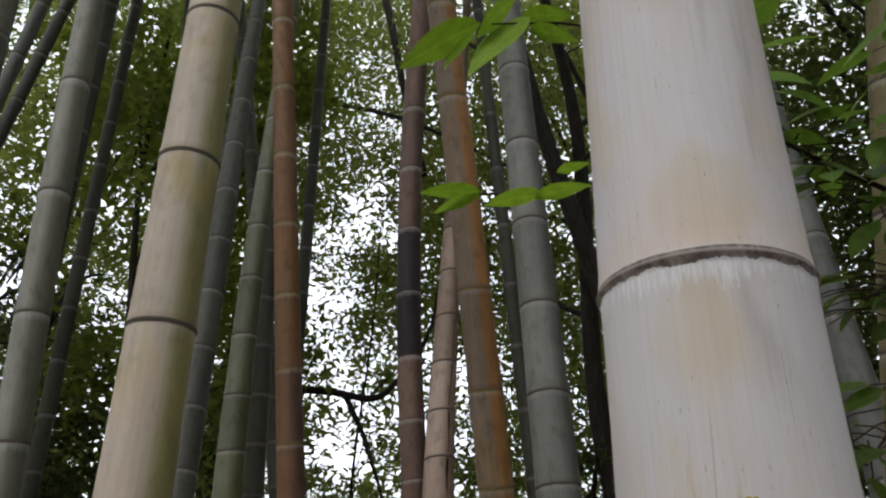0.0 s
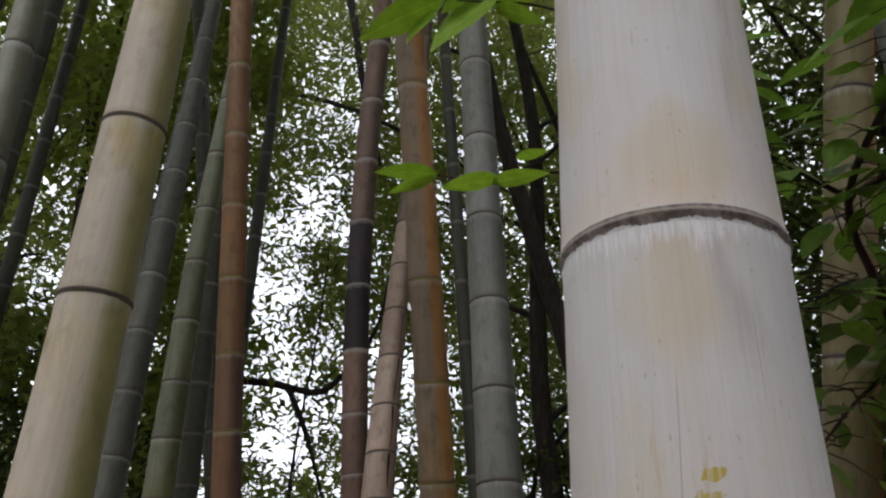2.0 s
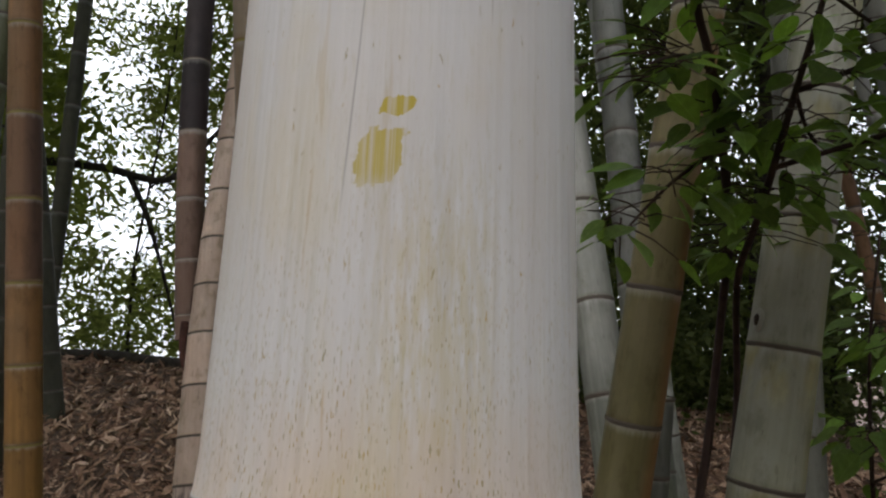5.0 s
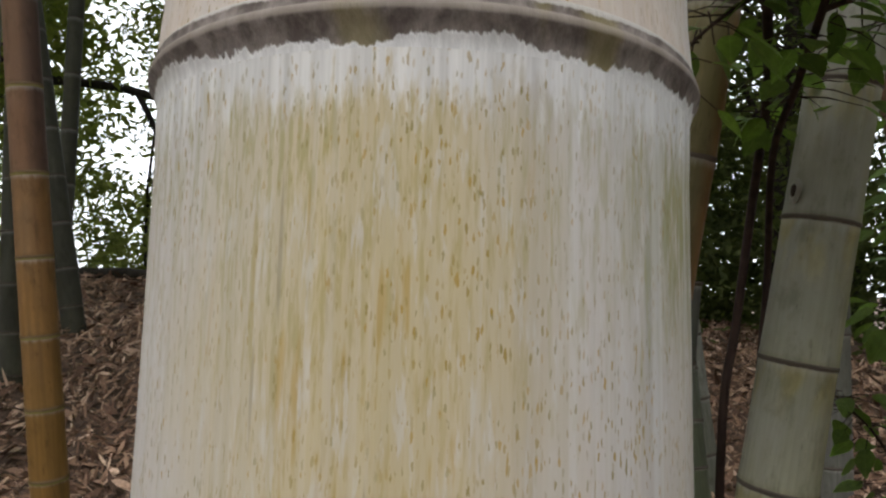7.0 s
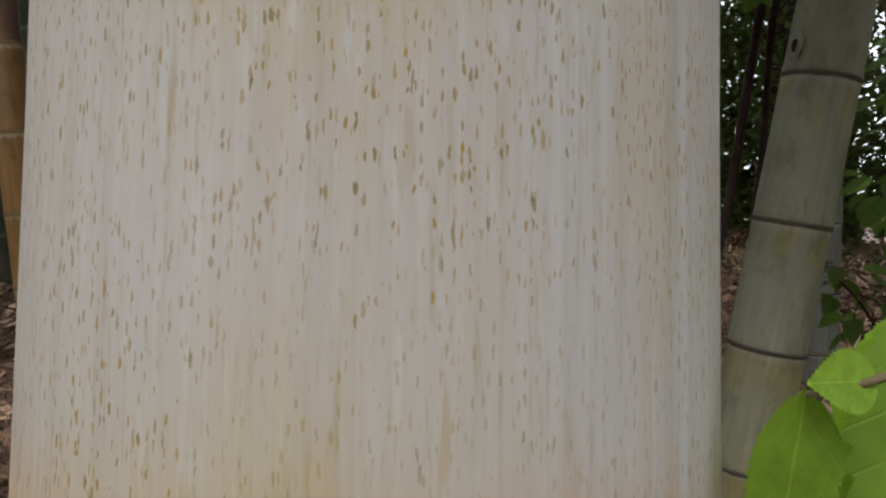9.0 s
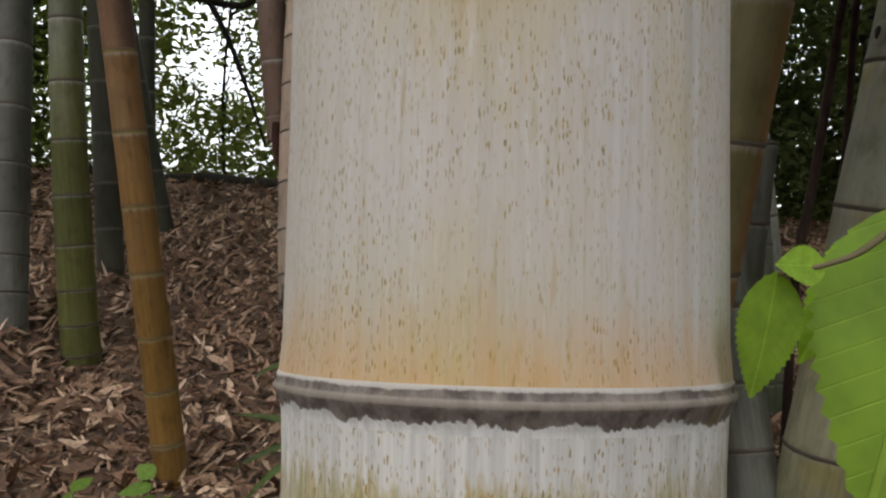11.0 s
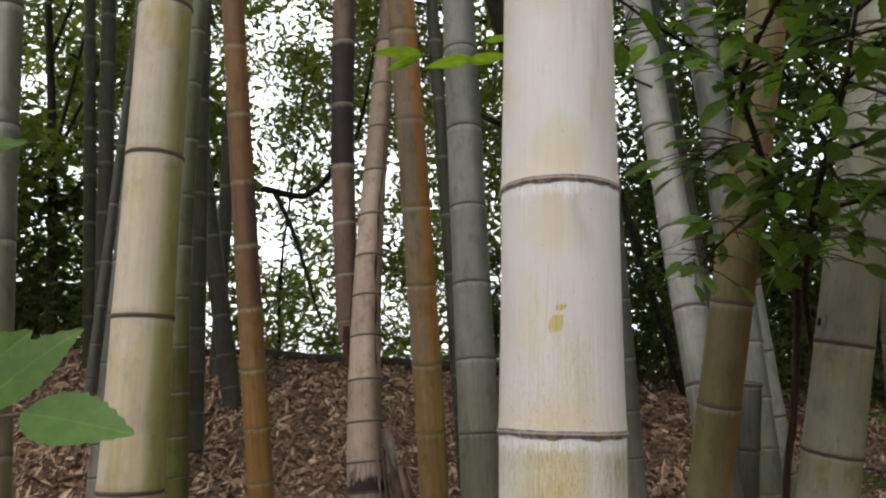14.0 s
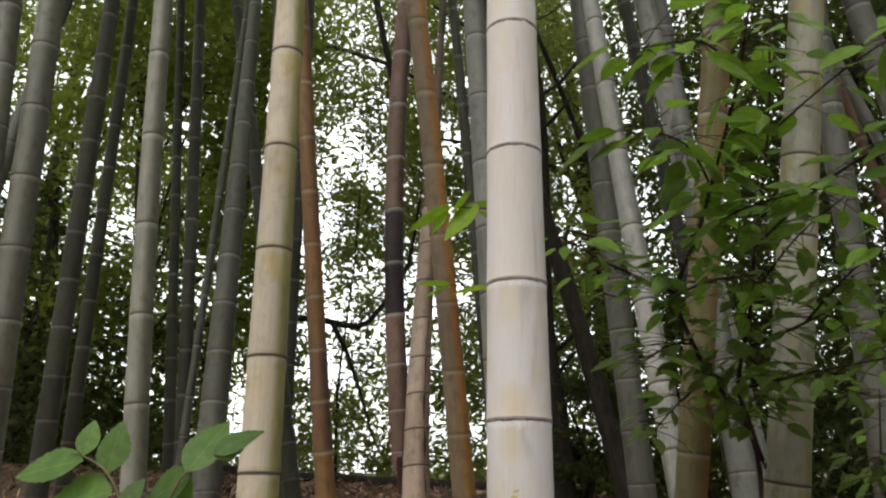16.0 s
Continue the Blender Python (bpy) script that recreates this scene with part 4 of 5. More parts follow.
tree("sparse tree with layered sprays of small leaves", (-2.6, 8.2), (0.3, 0), 5, 0.025, (-1.9, 2.9, -0.5, 0.5, -0.1, 4.2), 420, 7500, 51, far_leaf, np.array((0.17, 0.12, 0.035)), (0.06, 0.10), 10, True)
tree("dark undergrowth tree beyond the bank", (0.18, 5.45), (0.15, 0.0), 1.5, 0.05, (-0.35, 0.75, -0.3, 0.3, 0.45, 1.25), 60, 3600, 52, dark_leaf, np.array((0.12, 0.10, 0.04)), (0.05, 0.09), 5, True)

# unseen trees added behind the path and to both sides to block light
tree("unseen dense tree added across the path to block light", (-5.0, -9.0), (0.3, 0), 8, 0.2, (-5, 5, -1.5, 1.5, 0.5, 9), 900, 26000, 21, far_leaf, 0.35, (0.2, 0.34))
tree("unseen dense tree added across the path to block light", (4.5, -9.5), (-0.3, 0), 8, 0.2, (-5, 5, -1.5, 1.5, 0.5, 9), 900, 26000, 22, far_leaf, 0.35, (0.2, 0.34))
tree("unseen dense tree added beside the clump to block light", (9.0, 1.0), (-0.3, 0), 9, 0.2, (-2.5, 2, -7, 6, 0.3, 9.5), 900, 32000, 23, dark_leaf, 0.35, (0.2, 0.34))
tree("unseen dense tree added beside the clump to block light", (-10.5, 1.0), (0.3, 0), 9, 0.2, (-2, 2.5, -6, 6, 0.6, 9.5), 800, 24000, 24, far_leaf, 0.35, (0.2, 0.34))

# unseen leafy bamboo tops added high over the clump to cut sky light
cn = 2600
tops = np.stack([rng.uniform(-7, 7, cn), rng.uniform(-2.2, 6.0, cn), rng.uniform(8.2, 10.5, cn)], 1)
V, F = leaf_cloud(70000, tops, 0.4, (0.16, 0.30), 0.3)
tagged(new("bamboo_foliage", bulk_mesh("bamboo_foliage", V, F, far_leaf)), "unseen bamboo leaves added over the clump to block sky light", "foliage", kind="stuff")

# bare limb that crosses the gap in the wood
thing = new("tree_limb")
tagged(thing, "dark bare forked limb across the bright gap", "tree limb")
ln = smooth_line([(-6.9, 7.3, 3.0), (-6.2, 7.2, 2.62), (-5.4, 7.1, 2.48), (-4.6, 7.1, 2.55), (-3.57, 7.0, 2.69), (-2.62, 7.0, 2.64), (-2.12, 7.0, 2.53), (-1.9, 7.0, 2.6), (-1.69, 7.0, 2.87), (-1.45, 7.0, 3.25), (-1.3, 7.1, 4.2)], 4)
v, f = tube(ln, [0.066 - 0.05 * i / (len(ln) - 1) for i in range(len(ln))], 7)
part("limb", mesh_of("limb", v, f, bark), thing)
ln = smooth_line([(-2.37, 7.0, 2.6), (-2.17, 7.0, 2.19), (-1.98, 7.0, 1.64), (-1.85, 7.0, 1.2)], 4)
v, f = tube(ln, [0.035 - 0.024 * i / (len(ln) - 1) for i in range(len(ln))], 5)
part("branch", mesh_of("branch", v, f, bark), thing)
thing2 = new("tree_limb")
tagged(thing2, "thin dark limb high among the foliage", "tree limb")
ln = smooth_line([(-2.6, 8, 10.2), (-2.18, 8, 8.27), (-1.99, 8, 7.07), (-1.7, 8, 5.6)], 4)
v, f = tube(ln, [0.07 - 0.03 * i / (len(ln) - 1) for i in range(len(ln))], 6)
part("limb", mesh_of("limb", v, f, bark), thing2)

# slim dark trunks of young trees behind the ash grey culm
for lab, a, b_, r in (("slim dark leaning tree trunk", (-0.160, 5.000, 4.397), (0.358, 5.000, 2.007), 0.085), ("thin dark leaning tree trunk", (0.048, 5.600, 5.775), (0.438, 5.600, 4.327), 0.03), ("short dark tree trunk", (0.10, 5.3, 2.2), (0.14, 5.3, 1.2), 0.09)):
    a, b_ = Vector(a), Vector(b_)
    u = (a - b_) / (a.z - b_.z)
    foot = b_ + u * (ground_z(b_.x, b_.y) - 0.05 - b_.z)
    foot = foot + u * (ground_z(foot.x, foot.y) - 0.05 - foot.z)
    ln = smooth_line([foot, b_ + Vector((0.03, 0, 0)), a, a + u * 2.2 + Vector((0.15, 0, 0)), a + u * 4.0], 4)
    v, f = tube(ln, [r * (1.1 - 0.6 * i / (len(ln) - 1)) for i in range(len(ln))], 8)
    thing = tagged(new("young_tree"), lab, "tree", "young trees")
    part("trunk", mesh_of("trunk", v, f, bark), thing)
    for k, (at, reach) in enumerate(((0.45, 0.5), (0.62, -0.6), (0.8, 0.45))):
        q = ln[int(at * (len(ln) - 1))]
        tip = q + Vector((reach, 0.3, 0.55))
        v, f = tube(smooth_line([q, q.lerp(tip, 0.5) + Vector((0, 0, -0.06)), tip], 3), [r * 0.32 * (1 - 0.09 * i) for i in range(7)], 5)
        part("branch", mesh_of("branch", v, f, bark), thing)

# near-black rock standing in for a dark mass under the trees
rs = random.Random(31)
bm = bmesh.new()
bmesh.ops.create_icosphere(bm, subdivisions=4, radius=1.0)
for vt in bm.verts:
    k = 1 + 0.28 * noise.noise(vt.co * 1.3) + 0.10 * noise.noise(vt.co * 4.1)
    vt.co = Vector((vt.co.x * 0.95 * k, vt.co.y * 0.7 * k, vt.co.z * 1.25 * k))
me = bpy.data.meshes.new("rock")
bm.to_mesh(me)
bm.free()
me.materials.append(wood_material("dark_rock", (0.020, 0.018, 0.017), (0.05, 0.046, 0.042)))
rock = tagged(new("rock", me), "dark boulder under the trees", "rock")
rock.location = (-7.250, 9.000, 1.244)

# log along the crest of the bank
ln = [(x, 6.0 + 0.05 * math.sin(x * 2), ground_z(x, 6.0) + 0.035) for x in np.linspace(-3.2, 0.4, 14)]
v, f = tube(ln, [0.055 + 0.008 * math.sin(i * 2.1) for i in range(14)], 8)
tagged(new("log", mesh_of("log", v, f, bark)), "dark fallen log lying along the bank's crest", "log")

# ---- shrub and sprigs ----
green_leaf = leaf_material("shrub_leaf", (0.10, 0.175, 0.04), (0.165, 0.25, 0.065), 0.58, 0.45, True)
bright_leaf = leaf_material("young_leaf", (0.13, 0.245, 0.04), (0.19, 0.315, 0.055), 0.45, 0.4, True)
fresh_leaf = leaf_material("fresh_leaf", (0.23, 0.40, 0.035), (0.28, 0.45, 0.05), 0.38, 0.4, True)
sprig_leaf = leaf_material("sapling_leaf", (0.095, 0.19, 0.045), (0.14, 0.255, 0.06), 0.42, 0.45, True)
twig_mat = wood_material("red_brown_twig", (0.024, 0.014, 0.011), (0.055, 0.033, 0.026))
green_twig = wood_material("green_brown_twig", (0.14, 0.12, 0.06), (0.20, 0.16, 0.09))


def leaf_mesh(name, mat, teeth=9, aspect=0.5, curl=0.12, fold=0.10, droop=0.15):
    """A toothed leaf one unit long from its stalk at the origin along x, facing z."""
    verts, faces = [], []
    n = teeth * 2
    for i in range(n + 1):
        t = i / n
        w = 0.5 * aspect * (math.sin(math.pi * t ** 0.75) ** 0.9 if 0 < t < 1 else 0.0)
        if i % 2 and 0 < t < 1:
            w *= 1.09
        z = -droop * t * t
        xx = t * (1 - 0.05 * droop)
        back = 0.02 if i % 2 else 0.0
        verts += [(xx, 0, z), (xx + back, w, z + fold * w * 2 - curl * w * w * 4), (xx + back, -w, z + fold * w * 2 - curl * w * w * 4)]
    for i in range(n):
        a, b = 3 * i, 3 * (i + 1)
        faces += [(a, b, b + 1, a + 1), (a, a + 2, b + 2, b)]
    return mesh_of(name, verts, faces, mat)


LEAVES = [leaf_mesh("leaf", green_leaf, 7, a, c, 0.12, d) for a, c, d in ((0.58, 0.1, 0.16), (0.52, 0.25, 0.34), (0.62, 0.05, 0.12))]
YOUNG = [leaf_mesh("leaf", bright_leaf, 10, a, c, 0.10, d) for a, c, d in ((0.52, 0.1, 0.14), (0.45, 0.2, 0.30), (0.57, 0.05, 0.10))]

FRESH = [leaf_mesh("leaf", fresh_leaf, 18, a, c, 0.10, d) for a, c, d in ((0.45, 0.15, 0.10), (0.46, 0.2, 0.14), (0.50, 0.1, 0.08))]

BROAD = [leaf_mesh("leaf", fresh_leaf, 18, a, c, 0.10, d) for a, c, d in ((0.56, 0.1, 0.10), (0.66, 0.1, 0.05), (0.56, 0.1, 0.08), (0.40, 0.1, 0.10))]
SPRIG = [leaf_mesh("leaf", sprig_leaf, 10, a, c, 0.10, d) for a, c, d in ((0.52, 0.1, 0.14), (0.45, 0.2, 0.30), (0.57, 0.05, 0.10))]
ROUND = [leaf_mesh("leaf", sprig_leaf, 8, a, c, 0.10, d) for a, c, d in ((0.62, 0.1, 0.10), (0.62, 0.2, 0.12), (0.40, 0.05, 0.10))]


def hang_leaf(meshes, parent, base, tip, face, k=0):
    """A leaf from base to tip whose upper side looks towards face."""
    base, tip = Vector(base), Vector(tip)
    d = tip - base
    x = d.normalized()
    y = Vector(face).cross(x)
    y = y.normalized() if y.length > 1e-4 else x.orthogonal().normalized()
    z = x.cross(y)
    ob = part("leaf", meshes[k % len(meshes)], parent)
    m = Matrix((x, y, z)).transposed().to_4x4()
    ob.matrix_world = Matrix.Translation(base) @ m @ Matrix.Scale(d.length, 4)
    return ob


def stem(parent, name, pts, r0, r1, mat, sides=6, steps=4):
    ln = smooth_line(pts, steps)
    v, f = tube(ln, [r0 + (r1 - r0) * i / (len(ln) - 1) for i in range(len(ln))], sides)
    part(name, mesh_of(name, v, f, mat), parent)
    return ln


# two leafy shrubs among the culms
def leafy_shrub(label, stems, seed, most, bare=1.0, young_at=1.25):
    shrub = tagged(new("shrub"), label, "shrub", "shrubs among the culms")
    rs = random.Random(seed)
    lines = [stem(shrub, "stem" if r0 > 0.008 else "branch", pts, r0, r1, twig_mat) for pts, r0, r1 in stems]
    spots = [(li, q) for li, ln in enumerate(lines) for i, q in enumerate(ln) if (q.z > bare if li == 0 else i >= 2)]
    for n in range(most):
        li, q = spots[n % len(spots)]
        p = q + Vector((rs.uniform(-.02, .02), rs.uniform(-.02, .02), rs.uniform(-.02, .02)))
        az = rs.uniform(0, 2 * math.pi)
        d = Vector((math.cos(az), math.sin(az) * 0.8, rs.uniform(-0.5, 0.25))).normalized()
        b = p + d * rs.uniform(0.02, 0.12)
        size = rs.uniform(0.048, 0.085) * (1.5 if b.z > 1.5 else 1.0)
        t = b + (d + Vector((rs.uniform(-.3, .3), rs.uniform(-.3, .3), -0.2))).normalized() * size
        v, f = tube([p, p.lerp(b, 0.5) + Vector((0, 0, 0.006)), b], [0.0016, 0.0013, 0.001], 4)
        tw = part("twig", mesh_of("twig", v, f, twig_mat), shrub)
        young = rs.random() < (0.92 if b.z > young_at else 0.25)
        hang_leaf(YOUNG if young else LEAVES, tw, b, t, (rs.uniform(-.6, .6), rs.uniform(-0.9, 0.1), 1.0), n)
    return shrub


leafy_shrub("leafy shrub with toothed dark green leaves and red twigs", [
    ([(0.775, 1.62, ground_z(0.775, 1.62) - 0.03), (0.795, 1.6, 0.38), (0.825, 1.58, 0.61), (0.80, 1.42, 0.92), (0.69, 1.14, 1.05), (0.58, 0.92, 1.13), (0.50, 0.78, 1.233), (0.457, 0.72, 1.371), (0.50, 0.55, 1.50), (0.53, 0.45, 1.60), (0.60, 0.3, 1.85), (0.64, 0.25, 2.05)], 0.0125, 0.003),
    ([(0.457, 0.72, 1.371), (0.348, 0.68, 1.419), (0.241, 0.62, 1.461), (0.13, 0.56, 1.52)], 0.005, 0.002),
    ([(0.53, 0.45, 1.60), (0.45, 0.3, 1.66), (0.33, 0.18, 1.66)], 0.004, 0.002),
    ([(0.50, 0.78, 1.233), (0.42, 0.7, 1.22), (0.34, 0.62, 1.17)], 0.004, 0.002),
] + [
    ([(0.60, 0.3, 1.85), (0.48, 0.15, 1.86), (0.32, 0.05, 1.80)], 0.004, 0.002),
    ([(0.527, 0.85, 1.123), (0.44, 0.82, 1.06), (0.36, 0.80, 0.98)], 0.004, 0.002),
    ([(0.457, 0.72, 1.371), (0.54, 0.6, 1.38), (0.62, 0.48, 1.36)], 0.004, 0.002),
    ([(0.50, 0.55, 1.50), (0.60, 0.4, 1.52), (0.72, 0.22, 1.50)], 0.004, 0.002),
], 11, 290)
leafy_shrub("leafy shrub of toothed green leaves before pale culms", [
    ([(0.86, 1.60, ground_z(0.86, 1.60) - 0.03), (0.865, 1.56, 0.42), (0.875, 1.52, 0.72), (0.765, 1.27, 0.96), (0.69, 1.04, 1.04), (0.628, 0.85, 1.103), (0.644, 0.8, 1.214), (0.68, 0.76, 1.366), (0.694, 0.72, 1.50), (0.74, 0.6, 1.8), (0.76, 0.5, 2.1)], 0.0095, 0.003),
    ([(0.644, 0.8, 1.214), (0.80, 0.72, 1.27), (0.98, 0.6, 1.36), (1.12, 0.5, 1.38)], 0.005, 0.002),
    ([(0.628, 0.85, 1.103), (0.76, 0.62, 1.12), (0.90, 0.42, 1.13)], 0.005, 0.002),
    ([(0.694, 0.72, 1.50), (0.85, 0.5, 1.62), (1.0, 0.3, 1.66), (1.1, 0.2, 1.64)], 0.005, 0.002),
] + [
    ([(0.74, 0.6, 1.8), (0.9, 0.35, 1.88), (1.05, 0.15, 1.9)], 0.004, 0.002),
    ([(0.80, 0.72, 1.27), (0.86, 0.5, 1.36), (0.9, 0.25, 1.40)], 0.004, 0.002),
    ([(0.68, 0.76, 1.366), (0.74, 0.5, 1.46), (0.80, 0.3, 1.50)], 0.004, 0.002),
    ([(0.644, 0.8, 1.214), (0.72, 0.88, 1.16), (0.86, 0.95, 1.14), (1.0, 0.95, 1.08)], 0.004, 0.002),
    ([(0.68, 0.76, 1.366), (0.82, 0.85, 1.36), (1.0, 0.92, 1.30), (1.2, 0.95, 1.22)], 0.004, 0.002),
    ([(0.98, 0.6, 1.36), (1.1, 0.75, 1.30), (1.3, 0.85, 1.22)], 0.003, 0.0015),
], 17, 390)

leafy_shrub("low dark leafy shrub behind the stout culm", [
    ([(1.35, 1.75, ground_z(1.35, 1.75) - 0.03), (1.34, 1.72, 0.2), (1.30, 1.66, 0.5), (1.28, 1.6, 0.85), (1.3, 1.55, 1.15)], 0.009, 0.003),
    ([(1.34, 1.72, 0.2), (1.2, 1.65, 0.35), (1.1, 1.6, 0.42), (1.04, 1.55, 0.46)], 0.004, 0.002),
    ([(1.30, 1.66, 0.5), (1.42, 1.5, 0.6), (1.55, 1.4, 0.62), (1.7, 1.3, 0.6)], 0.004, 0.002),
    ([(1.30, 1.66, 0.5), (1.2, 1.5, 0.62), (1.12, 1.4, 0.66), (1.08, 1.3, 0.64)], 0.004, 0.002),
] + [
    ([(1.28, 1.6, 0.85), (1.2, 1.45, 0.9), (1.15, 1.3, 0.88), (1.14, 1.2, 0.84)], 0.004, 0.002),
    ([(1.28, 1.6, 0.85), (1.45, 1.55, 0.95), (1.6, 1.5, 0.98), (1.75, 1.45, 0.95)], 0.004, 0.002),
    ([(1.34, 1.72, 0.2), (1.5, 1.6, 0.25), (1.65, 1.5, 0.28)], 0.004, 0.002),
    ([(1.34, 1.72, 0.2), (1.25, 1.5, 0.18), (1.18, 1.35, 0.2)], 0.004, 0.002),
], 23, 230, 0.1, 9.0)

# twigs reaching in from behind the great culm
def leafy_twig(kind, label, category, group, stems, leaves, meshes, mat):
    """stems: (name, points, thick, thin); leaves: (base, tip, facing)."""
    thing = tagged(new(kind), label, category, group)
    for nm, pts, r0, r1 in stems:
        stem(thing, nm, pts, r0, r1, mat)
    for k, (b, t, face) in enumerate(leaves):
        hang_leaf(meshes, thing, b, t, face, k)
    return thing


UP = (0.05, 0.15, 1.0)
leafy_twig("leafy_twig", "thin twig of bright toothed leaves above eye level", "twig", "twigs", [("stem", [(0.30, 0.66, 1.52), (0.15, 0.54, 1.53), (0.023, 0.46, 1.547), (-0.04, 0.46, 1.576), (-0.098, 0.46, 1.586), (-0.166, 0.46, 1.595)], 0.003, 0.0012)], [
    ((-0.166, 0.460, 1.597), (-0.296, 0.450, 1.535), UP), ((-0.180, 0.460, 1.580), (-0.227, 0.450, 1.523), (-0.3, -0.8, 0.6)), ((-0.093, 0.460, 1.600), (-0.190, 0.440, 1.499), (-0.2, -0.8, 0.5)),
    ((-0.095, 0.460, 1.574), (-0.021, 0.450, 1.540), UP), ((-0.110, 0.460, 1.637), (-0.181, 0.450, 1.570), UP), ((-0.102, 0.460, 1.599), (-0.027, 0.450, 1.585), UP),
], FRESH, twig_mat)
leafy_twig("leafy_twig", "thin level twig of bright toothed leaves", "twig", "twigs", [("stem", [(0.30, 0.85, 1.40), (0.15, 0.74, 1.42), (0.016, 0.69, 1.423), (-0.059, 0.69, 1.420), (-0.126, 0.69, 1.417), (-0.202, 0.69, 1.428)], 0.003, 0.0012)], [
    ((-0.202, 0.690, 1.430), (-0.304, 0.670, 1.438), UP), ((-0.202, 0.690, 1.424), (-0.284, 0.670, 1.399), UP), ((-0.097, 0.690, 1.414), (-0.197, 0.670, 1.401), UP),
    ((-0.112, 0.690, 1.408), (-0.017, 0.670, 1.421), UP), ((-0.070, 0.690, 1.453), (-0.016, 0.670, 1.461), UP),
], FRESH, twig_mat)

# young sapling sprigs by the path
FRONT = (0.15, -0.9, 0.5)
leafy_twig("sapling", "young sapling sprig with light green toothed leaves", "sapling", "saplings", [
    ("stem", [(-0.60, -0.24, ground_z(-0.60, -0.24) - 0.02), (-0.605, -0.25, 0.35), (-0.585, -0.265, 0.65), (-0.564, -0.27, 0.716), (-0.50, -0.28, 0.735), (-0.444, -0.29, 0.760), (-0.403, -0.29, 0.768)], 0.004, 0.001)], [
    ((-0.403, -0.290, 0.768), (-0.318, -0.300, 0.761), (0.0, -0.75, 0.7)), ((-0.437, -0.290, 0.769), (-0.384, -0.270, 0.838), FRONT), ((-0.498, -0.280, 0.749), (-0.418, -0.270, 0.831), FRONT),
    ((-0.439, -0.290, 0.766), (-0.499, -0.280, 0.735), FRONT), ((-0.491, -0.280, 0.734), (-0.551, -0.270, 0.758), FRONT),
], SPRIG, green_twig)
leafy_twig("sapling", "young sapling sprig with long light green leaves", "sapling", "saplings", [
    ("stem", [(-0.55, -0.33, ground_z(-0.55, -0.33) - 0.02), (-0.56, -0.35, 0.4), (-0.545, -0.37, 0.75), (-0.517, -0.38, 0.842), (-0.489, -0.39, 0.891), (-0.469, -0.38, 0.903), (-0.446, -0.37, 0.915), (-0.414, -0.36, 0.905)], 0.004, 0.001)], [
    ((-0.484, -0.390, 0.895), (-0.447, -0.330, 0.982), FRONT), ((-0.452, -0.370, 0.920), (-0.388, -0.345, 0.970), (0.2, -0.7, 0.7)), ((-0.446, -0.370, 0.914), (-0.412, -0.345, 0.933), (0.2, -0.7, 0.7)),
    ((-0.478, -0.385, 0.890), (-0.586, -0.350, 0.850), FRONT), ((-0.474, -0.385, 0.884), (-0.529, -0.350, 0.822), (-0.1, -1.0, 0.3)),
], SPRIG, green_twig)
leafy_twig("sapling", "young sapling sprig with round dull green leaves", "sapling", "saplings", [
    ("stem", [(-0.53, -0.40, ground_z(-0.53, -0.40) - 0.02), (-0.54, -0.41, 0.45), (-0.55, -0.405, 0.76), (-0.578, -0.40, 0.847), (-0.606, -0.40, 0.897), (-0.648, -0.40, 0.923), (-0.670, -0.40, 0.927)], 0.004, 0.001)], [
    ((-0.648, -0.400, 0.924), (-0.646, -0.385, 0.980), FRONT), ((-0.606, -0.400, 0.897), (-0.601, -0.385, 0.978), FRONT), ((-0.647, -0.400, 0.917), (-0.779, -0.385, 0.900), FRONT),
    ((-0.595, -0.400, 0.870), (-0.728, -0.385, 0.843), FRONT), ((-0.578, -0.400, 0.847), (-0.555, -0.385, 0.890), FRONT),
], ROUND, green_twig)
leafy_twig("sapling", "low sapling sprig with broad light green toothed leaves", "sapling", "saplings", [
    ("stem", [(0.30, 0.06, ground_z(0.30, 0.06) - 0.02), (0.29, 0.04, 0.2), (0.25, 0.0, 0.46), (0.20, -0.03, 0.545), (0.15, -0.042, 0.560), (0.117, -0.045, 0.558)], 0.004, 0.0014),
    ("branch", [(0.117, -0.045, 0.558), (0.098, -0.056, 0.553), (0.083, -0.066, 0.547), (0.072, -0.069, 0.544), (0.062, -0.068, 0.542)], 0.0012, 0.0006)], [
    ((0.062, -0.068, 0.543), (0.056, -0.072, 0.511), (0.3, -1.0, 0.1)), ((0.074, -0.068, 0.544), (0.060, -0.073, 0.545), (0.0, -1.0, 0.3)), ((0.24, -0.01, 0.49), (0.20, -0.06, 0.47), (-0.2, -0.9, 0.4)),
    ((0.098, -0.047, 0.553), (0.0745, -0.056, 0.517), (0.0, -1.0, 0.3)), ((0.121, -0.045, 0.559), (0.158, -0.085, 0.503), (0.2, -1.0, 0.35)), ((0.125, -0.038, 0.560), (0.190, -0.010, 0.556), (0.0, -0.25, 1.0)),
    ((0.116, -0.048, 0.560), (0.079, -0.084, 0.485), (-0.2, -1.0, 0.2)), ((0.18, -0.03, 0.556), (0.215, -0.04, 0.585), (0.0, -0.8, 0.7)), ((0.22, -0.02, 0.52), (0.27, -0.06, 0.475), (0.1, -0.9, 0.5)),
], BROAD, green_twig)
